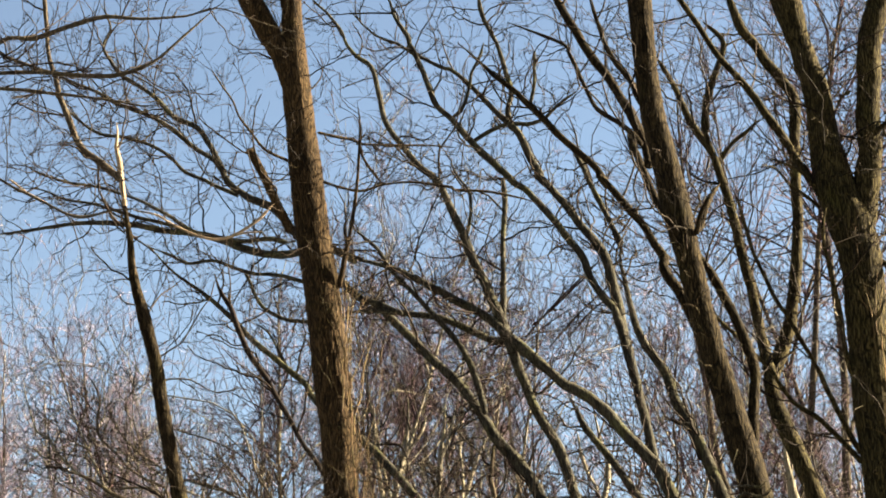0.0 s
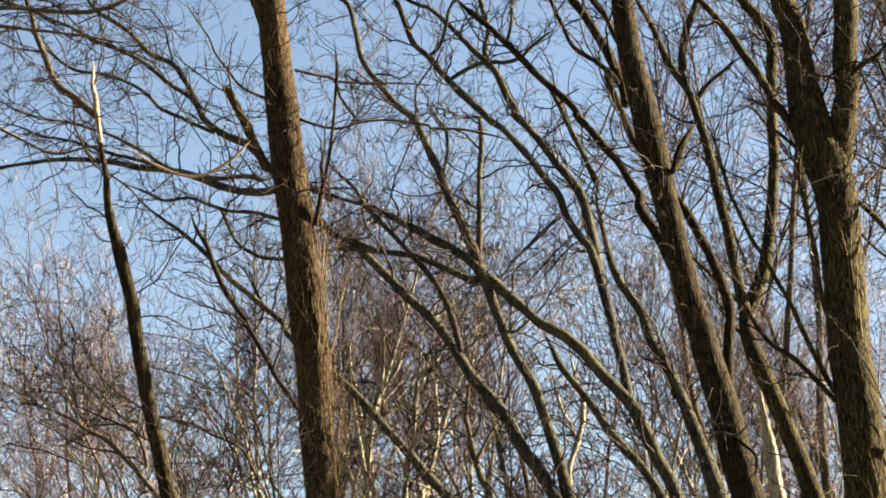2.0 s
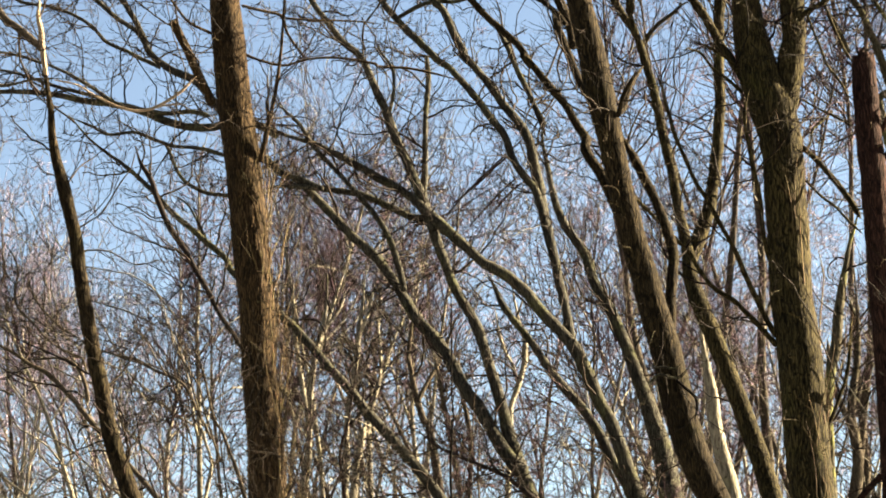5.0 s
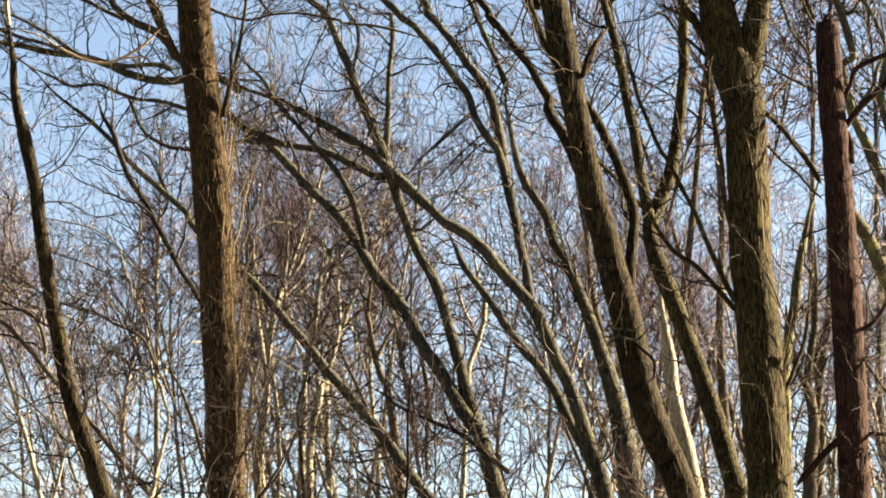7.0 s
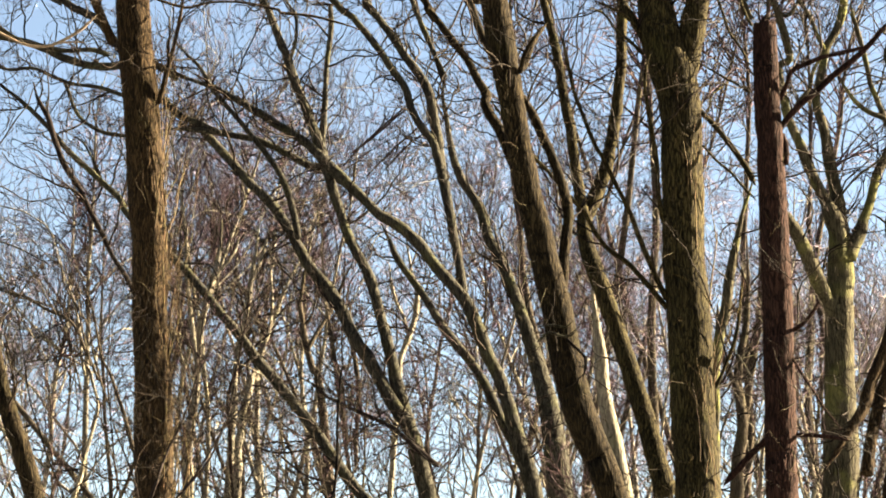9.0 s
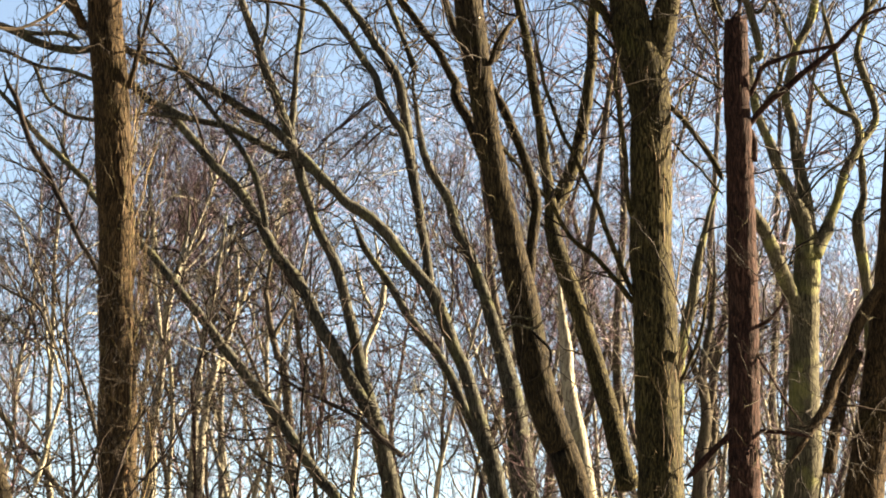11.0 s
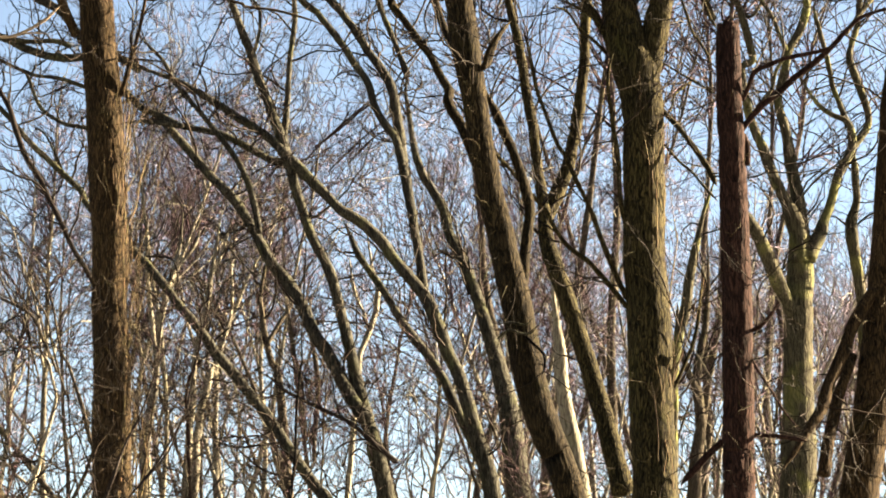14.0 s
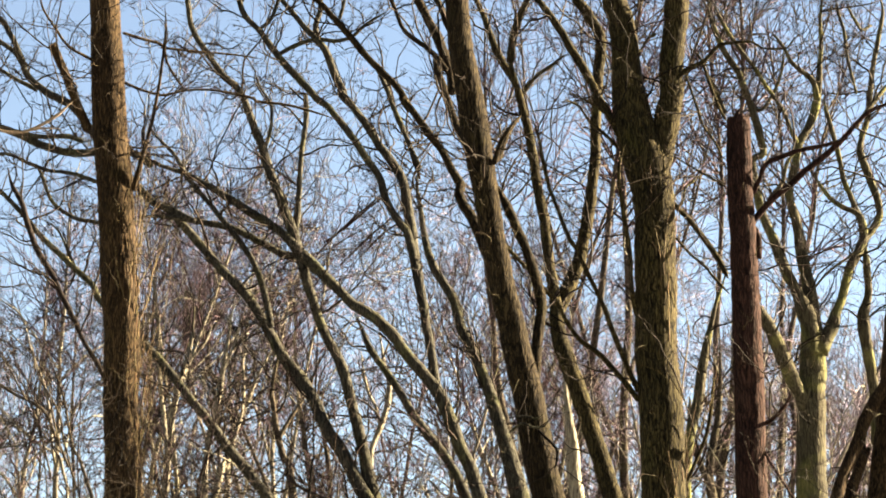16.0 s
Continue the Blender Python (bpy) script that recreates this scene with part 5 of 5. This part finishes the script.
stem(thicket_tree, [(-2.75, 37.40, 5.71, 0.040), (-2.64, 37.45, 6.05, 0.037), (-2.60, 37.50, 6.33, 0.031), (-2.53, 37.55, 6.62, 0.029), (-2.46, 37.60, 6.91, 0.027), (-2.43, 37.65, 7.16, 0.024), (-2.51, 37.70, 7.45, 0.023), (-2.58, 37.75, 7.71, 0.023), (-2.62, 37.80, 7.56, 0.025), (-2.70, 37.85, 7.85, 0.023), (-2.74, 37.90, 8.22, 0.022), (-2.81, 37.95, 8.59, 0.020), (-2.89, 38.00, 8.88, 0.018), (-3.01, 38.05, 9.15, 0.015), (-3.11, 38.10, 9.41, 0.013), (-3.17, 38.15, 9.64, 0.012), (-3.24, 38.20, 9.87, 0.009)], material=bark_pale)
stem(thicket_tree, [(-2.40, 37.00, 7.44, 0.020), (-2.51, 37.06, 7.69, 0.021), (-2.63, 37.12, 7.94, 0.023), (-2.74, 37.18, 8.20, 0.023), (-2.86, 37.24, 8.35, 0.024), (-3.04, 37.30, 8.46, 0.024), (-3.22, 37.36, 8.54, 0.023), (-3.40, 37.42, 8.66, 0.022), (-3.55, 37.48, 8.76, 0.020), (-3.76, 37.54, 8.82, 0.017), (-3.94, 37.60, 8.86, 0.013)])
limb(thicket_tree, [(-2.25, 37.00, 7.11, 0.016), (-2.33, 37.08, 7.31, 0.016), (-2.41, 37.15, 7.57, 0.016), (-2.50, 37.23, 7.89, 0.014), (-2.58, 37.30, 8.26, 0.014), (-2.77, 37.38, 8.59, 0.014), (-2.96, 37.45, 8.92, 0.013), (-3.04, 37.52, 9.29, 0.012), (-3.09, 37.60, 9.52, 0.009)])
limb(thicket_tree, [(-2.64, 37.00, 7.29, 0.013), (-2.72, 37.10, 7.55, 0.013), (-2.84, 37.20, 7.95, 0.013), (-3.07, 37.30, 8.57, 0.011), (-3.30, 37.40, 8.94, 0.011), (-3.53, 37.50, 9.24, 0.010), (-3.69, 37.60, 9.48, 0.007)])
limb(thicket_tree, [(-2.51, 37.00, 7.64, 0.013), (-2.59, 37.08, 7.94, 0.013), (-2.68, 37.16, 8.27, 0.013), (-2.76, 37.24, 8.70, 0.011), (-2.92, 37.32, 9.07, 0.011), (-3.00, 37.40, 9.38, 0.009)])
limb(thicket_tree, [(-3.05, 37.00, 8.41, 0.013), (-3.24, 37.10, 8.74, 0.013), (-3.36, 37.20, 8.97, 0.011), (-3.51, 37.30, 9.13, 0.010), (-3.73, 37.40, 9.26, 0.007)])
limb(thicket_tree, [(-2.72, 37.00, 7.85, 0.013), (-2.87, 37.10, 7.87, 0.013), (-3.04, 37.20, 7.78, 0.011), (-3.36, 37.30, 7.75, 0.011), (-3.67, 37.40, 7.70, 0.009)])

dark_sapling = tree("sapling", "tall thin sapling stem, its shade put into the black bark colour", bark_shade_black)
stem(dark_sapling, [(0.43, 21.00, -0.15, 0.027), (0.46, 21.00, 0.60, 0.019), (0.50, 21.00, 1.92, 0.017), (0.61, 21.00, 3.84, 0.015), (0.62, 21.00, 3.93, 0.014), (0.65, 21.00, 4.23, 0.013), (0.65, 21.00, 4.53, 0.011), (0.66, 21.00, 4.73, 0.010), (0.68, 21.00, 5.02, 0.010), (0.69, 21.00, 5.02, 0.008), (0.68, 21.00, 5.26, 0.007), (0.69, 21.00, 5.56, 0.006), (0.70, 21.00, 5.86, 0.006), (0.70, 21.00, 6.07, 0.005), (0.69, 21.00, 6.31, 0.004)])

red_sapling = tree("sapling", "slim reddish-brown sapling stem among the bushes", bark_red)
stem(red_sapling, [(-0.04, 26.00, -0.15, 0.028), (-0.06, 26.00, 0.60, 0.020), (-0.13, 26.00, 2.24, 0.017), (-0.27, 26.00, 4.47, 0.016), (-0.30, 26.00, 4.85, 0.018), (-0.31, 26.00, 5.09, 0.018), (-0.33, 26.00, 5.31, 0.017), (-0.35, 26.00, 5.53, 0.014), (-0.29, 26.00, 5.73, 0.012), (-0.23, 26.00, 5.92, 0.011), (-0.22, 26.00, 6.04, 0.010), (-0.17, 26.00, 6.29, 0.010), (-0.14, 26.00, 6.59, 0.009), (-0.18, 26.00, 6.86, 0.007), (-0.22, 26.00, 7.11, 0.005)])

slender_one = tree("bare_tree", "slender pale-barked tree catching the low sun", bark_pale)
stem(slender_one, [(-1.42, 46.00, -0.15, 0.188), (-1.42, 46.00, 0.60, 0.138), (-1.38, 46.00, 3.37, 0.118), (-1.30, 46.00, 6.74, 0.108), (-1.33, 46.04, 7.34, 0.108), (-1.32, 46.08, 7.69, 0.103), (-1.27, 46.12, 8.04, 0.089), (-1.21, 46.17, 8.44, 0.074), (-1.18, 46.21, 8.91, 0.062), (-1.17, 46.25, 9.40, 0.057), (-1.12, 46.29, 9.89, 0.057), (-1.04, 46.33, 10.43, 0.065), (-0.92, 46.38, 10.84, 0.070), (-0.84, 46.42, 11.21, 0.060), (-0.79, 46.46, 11.58, 0.045), (-0.77, 46.50, 11.99, 0.030)])
limb(slender_one, [(-1.17, 46.00, 9.14, 0.044), (-1.26, 46.08, 9.68, 0.045), (-1.34, 46.16, 10.26, 0.042), (-1.40, 46.24, 10.81, 0.040), (-1.43, 46.32, 11.40, 0.033), (-1.42, 46.40, 11.82, 0.023)])
limb(slender_one, [(-0.90, 46.20, 10.85, 0.035), (-0.69, 46.30, 11.10, 0.030), (-0.52, 46.40, 11.39, 0.025), (-0.44, 46.50, 11.68, 0.018)])

slender_two = tree("bare_tree", "slim greyish-brown tree with upright boughs", bark_grey)
stem(slender_two, [(1.77, 45.00, -0.15, 0.160), (1.75, 45.00, 0.60, 0.117), (1.57, 45.00, 3.41, 0.100), (1.26, 45.00, 6.82, 0.091), (1.22, 45.05, 7.24, 0.087), (1.16, 45.09, 7.88, 0.082), (1.10, 45.14, 8.40, 0.080), (1.03, 45.18, 8.87, 0.075), (0.95, 45.23, 8.95, 0.068), (0.84, 45.27, 9.35, 0.059), (0.76, 45.32, 9.79, 0.054), (0.70, 45.36, 10.18, 0.054), (0.75, 45.41, 10.63, 0.057), (0.82, 45.45, 11.03, 0.045), (0.88, 45.50, 11.40, 0.030)])
limb(slender_two, [(0.84, 45.00, 9.28, 0.044), (1.04, 45.10, 9.66, 0.039), (1.26, 45.20, 10.03, 0.034), (1.39, 45.30, 10.31, 0.027), (1.51, 45.40, 10.73, 0.020)])
stem(slender_two, [(1.72, 44.50, 7.10, 0.041), (1.71, 44.56, 7.61, 0.041), (1.74, 44.62, 8.03, 0.043), (1.76, 44.69, 8.47, 0.046), (1.72, 44.75, 8.90, 0.046), (1.71, 44.81, 8.98, 0.044), (1.64, 44.88, 9.42, 0.036), (1.60, 44.94, 9.86, 0.027), (1.63, 45.00, 10.30, 0.017)])
stem(slender_two, [(1.53, 44.50, 7.51, 0.045), (1.51, 44.57, 7.90, 0.045), (1.46, 44.64, 8.46, 0.043), (1.38, 44.71, 8.89, 0.043), (1.34, 44.79, 8.97, 0.044), (1.27, 44.86, 9.50, 0.036), (1.21, 44.93, 9.85, 0.029), (1.16, 45.00, 10.21, 0.022)])

slender_three = tree("bare_tree", "slender grey tree with a forked sunlit stem", bark_pale)
stem(slender_three, [(-0.80, 48.00, -0.15, 0.161), (-0.79, 48.00, 0.60, 0.118), (-0.66, 48.00, 3.53, 0.101), (-0.43, 48.00, 7.06, 0.092), (-0.44, 48.04, 7.78, 0.087), (-0.38, 48.08, 8.15, 0.077), (-0.32, 48.12, 8.56, 0.072), (-0.22, 48.17, 9.02, 0.067), (-0.16, 48.21, 9.35, 0.062), (-0.11, 48.25, 9.20, 0.057), (-0.01, 48.29, 9.67, 0.052), (0.12, 48.33, 10.14, 0.047), (0.34, 48.38, 10.75, 0.047), (0.56, 48.42, 11.32, 0.042), (0.75, 48.46, 11.70, 0.037), (0.87, 48.50, 12.09, 0.026)])
limb(slender_three, [(0.06, 48.00, 9.85, 0.034), (0.16, 48.10, 10.28, 0.031), (0.20, 48.20, 10.71, 0.029), (0.17, 48.30, 11.24, 0.024), (0.10, 48.40, 11.68, 0.018)])

slender_four = tree("bare_tree", "slender pale tree with steep thin boughs", bark_pale)
stem(slender_four, [(-0.73, 47.00, -0.15, 0.131), (-0.72, 47.00, 0.60, 0.096), (-0.67, 47.00, 3.40, 0.083), (-0.57, 47.00, 6.79, 0.075), (-0.53, 47.05, 7.92, 0.070), (-0.48, 47.09, 8.54, 0.066), (-0.50, 47.14, 8.95, 0.061), (-0.48, 47.18, 9.27, 0.053), (-0.43, 47.23, 9.57, 0.051), (-0.36, 47.27, 10.12, 0.051), (-0.25, 47.32, 10.68, 0.056), (-0.19, 47.36, 11.14, 0.057), (-0.13, 47.41, 11.56, 0.052), (-0.09, 47.45, 11.94, 0.041), (-0.03, 47.50, 12.41, 0.028)])
limb(slender_four, [(-0.21, 47.00, 10.93, 0.036), (-0.08, 47.13, 11.23, 0.036), (0.01, 47.27, 11.53, 0.033), (0.09, 47.40, 11.88, 0.023)])

slender_five = tree("bare_tree", "slender pale tree catching the low sun", bark_pale)
stem(slender_five, [(1.95, 44.00, -0.15, 0.083), (1.96, 44.00, 0.60, 0.061), (2.12, 44.00, 3.91, 0.052), (2.39, 44.00, 7.83, 0.047), (2.43, 44.07, 8.46, 0.045), (2.46, 44.13, 8.46, 0.043), (2.48, 44.20, 8.98, 0.048), (2.63, 44.27, 9.41, 0.053), (2.76, 44.33, 9.85, 0.053), (2.78, 44.40, 10.25, 0.048), (2.68, 44.47, 10.69, 0.044), (2.62, 44.53, 11.09, 0.039), (2.58, 44.60, 11.45, 0.027)])
limb(slender_five, [(2.64, 44.40, 9.43, 0.031), (2.56, 44.48, 9.79, 0.029), (2.41, 44.55, 10.14, 0.027), (2.33, 44.62, 10.50, 0.022), (2.29, 44.70, 10.86, 0.017)])

slender_six = tree("bare_tree", "slender grey-green tree half hidden by trunks", bark_grey)
stem(slender_six, [(9.72, 49.00, -0.15, 0.245), (9.69, 49.00, 0.60, 0.179), (9.59, 49.00, 3.57, 0.154), (9.42, 49.00, 7.14, 0.140), (9.57, 49.10, 8.51, 0.113), (9.54, 49.20, 9.66, 0.091), (9.74, 49.30, 10.61, 0.071), (9.83, 49.40, 11.56, 0.057), (9.84, 49.50, 12.52, 0.035)])
limb(slender_six, [(9.52, 49.00, 9.17, 0.070), (9.20, 49.20, 10.11, 0.056), (9.19, 49.40, 11.07, 0.035)])

bush = tree("shrub", "dark many-stemmed bush of long thin whippy shoots", bark_dark)
stem(bush, [(-2.25, 24.00, -0.15, 0.019), (-2.12, 24.00, 0.60, 0.014), (-1.77, 24.00, 2.12, 0.012), (-1.04, 24.00, 4.23, 0.011), (-0.96, 24.02, 4.46, 0.010), (-0.88, 24.04, 4.71, 0.011), (-0.77, 24.07, 4.94, 0.011), (-0.67, 24.09, 5.24, 0.010), (-0.60, 24.11, 5.47, 0.009), (-0.50, 24.13, 5.68, 0.007), (-0.54, 24.16, 5.61, 0.007), (-0.46, 24.18, 5.89, 0.006), (-0.43, 24.20, 6.05, 0.004)])
stem(bush, [(-2.16, 24.00, -0.15, 0.018), (-2.05, 24.00, 0.60, 0.013), (-1.69, 24.00, 2.18, 0.011), (-0.98, 24.00, 4.37, 0.010), (-0.94, 24.04, 4.55, 0.010), (-0.86, 24.08, 4.76, 0.009), (-0.71, 24.12, 5.10, 0.009), (-0.62, 24.16, 5.45, 0.008), (-0.57, 24.20, 5.67, 0.006)])
stem(bush, [(-3.30, 24.00, -0.15, 0.016), (-3.04, 24.00, 0.60, 0.012), (-2.32, 24.00, 2.08, 0.010), (-0.84, 24.00, 4.17, 0.009), (-0.77, 23.98, 4.26, 0.009), (-0.62, 23.96, 4.43, 0.009), (-0.47, 23.95, 4.63, 0.009), (-0.37, 23.93, 4.88, 0.008), (-0.31, 23.91, 5.03, 0.007), (-0.26, 23.89, 5.30, 0.007), (-0.22, 23.87, 5.57, 0.007), (-0.20, 23.85, 5.61, 0.007), (-0.16, 23.84, 5.85, 0.006), (-0.08, 23.82, 6.08, 0.006), (-0.04, 23.80, 6.35, 0.004)])
stem(bush, [(-0.83, 24.00, -0.15, 0.016), (-0.88, 24.00, 0.60, 0.012), (-1.02, 24.00, 2.08, 0.010), (-1.30, 24.00, 4.17, 0.009), (-1.33, 24.00, 4.32, 0.009), (-1.38, 24.00, 4.59, 0.008), (-1.41, 24.00, 4.88, 0.008), (-1.44, 24.00, 5.15, 0.007), (-1.47, 24.00, 5.44, 0.007), (-1.46, 24.00, 5.66, 0.007), (-1.46, 24.00, 5.98, 0.006), (-1.46, 24.00, 6.25, 0.006), (-1.45, 24.00, 6.48, 0.004)])
stem(bush, [(-1.13, 24.00, 4.19, 0.009), (-1.17, 24.00, 4.37, 0.009), (-1.26, 24.00, 4.61, 0.008), (-1.36, 24.00, 4.85, 0.007), (-1.44, 24.00, 5.08, 0.006)])
stem(bush, [(0.42, 24.00, 4.18, 0.007), (0.33, 24.02, 4.27, 0.007), (0.15, 24.03, 4.47, 0.007), (0.01, 24.05, 4.67, 0.007), (-0.10, 24.07, 4.86, 0.007), (-0.21, 24.08, 4.99, 0.007), (-0.31, 24.10, 5.08, 0.006)])
stem(bush, [(-0.78, 24.00, 4.26, 0.009), (-0.63, 23.98, 4.44, 0.009), (-0.48, 23.96, 4.68, 0.009), (-0.35, 23.94, 4.92, 0.008), (-0.28, 23.92, 5.04, 0.007), (-0.24, 23.90, 5.26, 0.005)])
stem(bush, [(-0.26, 24.00, 5.02, 0.007), (-0.13, 24.00, 5.18, 0.006), (0.02, 24.00, 5.34, 0.006), (0.18, 24.00, 5.51, 0.004)])
stem(bush, [(-0.28, 24.00, 4.98, 0.007), (-0.42, 24.00, 5.14, 0.006), (-0.55, 24.00, 5.22, 0.006), (-0.65, 24.00, 5.34, 0.005)])



def upright_shoots(owner, count, low, high, side):
    """Long thin shoots that stand close along the sunny face of a trunk."""
    global rng
    rng = np.random.default_rng(77)
    line = PATHS[owner][1][0][1]
    z = rng.uniform(low, high, count)
    x, r = np.interp(z, line[:, 2], line[:, 0]), np.interp(z, line[:, 2], line[:, 3])
    a = rng.uniform(*side, count)
    start = np.stack([x + np.cos(a) * r * 0.98, line[0, 1] - np.sin(a) * r * 0.98, z], axis=1)
    way = np.stack([np.cos(a) * 0.12 - 0.06, -np.sin(a) * 0.12, np.ones(count)], axis=1)
    b = Batch()
    A, ra = grow(start, way, rng.uniform(0.6, 2.0, count), rng.uniform(0.005, 0.010, count), 12, 0.09, 0.06)
    b.add(A, ra, 4)
    B, rb = sprout(A, ra, 2, 0.3, 0.4, 0.6, 6, 0.25, 0.05, 0.7, 0.004)
    b.add(B, rb, 3)
    part("upright_growth", b.mesh("upright_growth", twigs_upright), owner, "thin straw-brown shoots up the bark", "stuff")


upright_shoots(oak_left, 70, 4.0, 9.6, (-0.2, 1.2))
upright_shoots(forked_trunk, 22, 4.6, 9.4, (0.0, 1.6))

for owner, density in ((oak_left, 1.4), (broken_tree, 0.9), (coppice_tree, 1.3), (leaning_trunk, 0.8), (forked_trunk, 0.8),
                       (pale_trunk, 0.8), (snag, 0.5), (back_tree, 0.9), (side_tree, 0.8), (edge_tree, 1.5), (birch_left, 1.6), (sapling, 1.0), (bush, 1.3), (thicket_tree, 0.9), (red_sapling, 1.2), (dark_sapling, 0.8),
                       (slender_one, 1.2), (slender_two, 1.2), (slender_three, 1.2), (slender_four, 1.2), (slender_five, 1.2), (slender_six, 1.2)):
    twigs(owner, density)

# ---- the wood behind ----
PALE, GREY = "slender bare tree with pale sunlit stems and a twiggy crown", "bare grey tree with many thin boughs"
CROWN = [(-14, 17.2), (-6, 17.0), (-4.0, 17.4), (-2.0, 19.0), (1.4, 19.0), (3.3, 18.2), (5.6, 17.4), (7.2, 16.8), (8.8, 17.0), (10.8, 16.8), (12.8, 16.6), (19, 16.8)]
place = np.random.default_rng(41)
for i in range(29):
    x = -11.8 + 1.1 * i + place.uniform(-0.4, 0.4)
    y = (50, 57, 63)[i % 3] + place.uniform(-1.5, 1.5)
    top = np.interp(x * 55 / y, *zip(*CROWN)) * place.uniform(0.95, 1.05)
    h = 1.6 + (top - 1.6) * y / 55
    pale = i % 3 != 1
    # The row's outer trees take the sky-tinted twig colour, which brightens them.
    far_tree(i, x * y / 55, y, h, 2 + i % 2, place.normal(-0.02, 0.05), PALE if pale else GREY, bark_pale if pale else bark_grey, np.interp(x, (-6, -4, 1, 2, 4, 5, 8, 10), (0.55, 0.7, 0.75, 1.05, 1.05, 0.85, 0.85, 0.6)), twigs_sky_lilac if x < -6 or (x > 9 and i % 2) else None, low=0.46 if -4.5 < x < 4 else 0.34)
for i, (x, y, h) in enumerate(((6.9, 58, 27.5), (9.0, 55, 27.0), (10.9, 52, 25.5), (12.4, 61, 29.0))):
    far_tree(40 + i, x, y, h, 3, 0.0, "tall bare tree with a wide twiggy crown", bark_grey, 0.7, low=0.78)
for i, (x, y, h) in enumerate(((-8.6, 47, 11.0), (-2.6, 39, 9.6), (0.2, 43, 10.4), (2.9, 40, 9.2), (8.4, 40, 9.4), (10.6, 41, 9.6))):
    far_tree(60 + i, x, y, h, 2, 0.0, "dark twiggy young tree of the undergrowth", bark_grey, 0.4, twigs_far, 0.3)
for i in range(15):
    x, y = -26 + 3.9 * i + place.uniform(-1, 1), 96 + place.uniform(-8, 8)
    far_tree(80 + i, x, y, 1.6 + (np.interp(x * 55 / y, *zip(*CROWN)) * place.uniform(0.85, 0.97) - 1.6) * y / 55, 3, 0.0, "distant bare tree, its twigs coloured lilac for the sky between", bark_grey, 0.8, twigs_sky_lilac, 0.3)
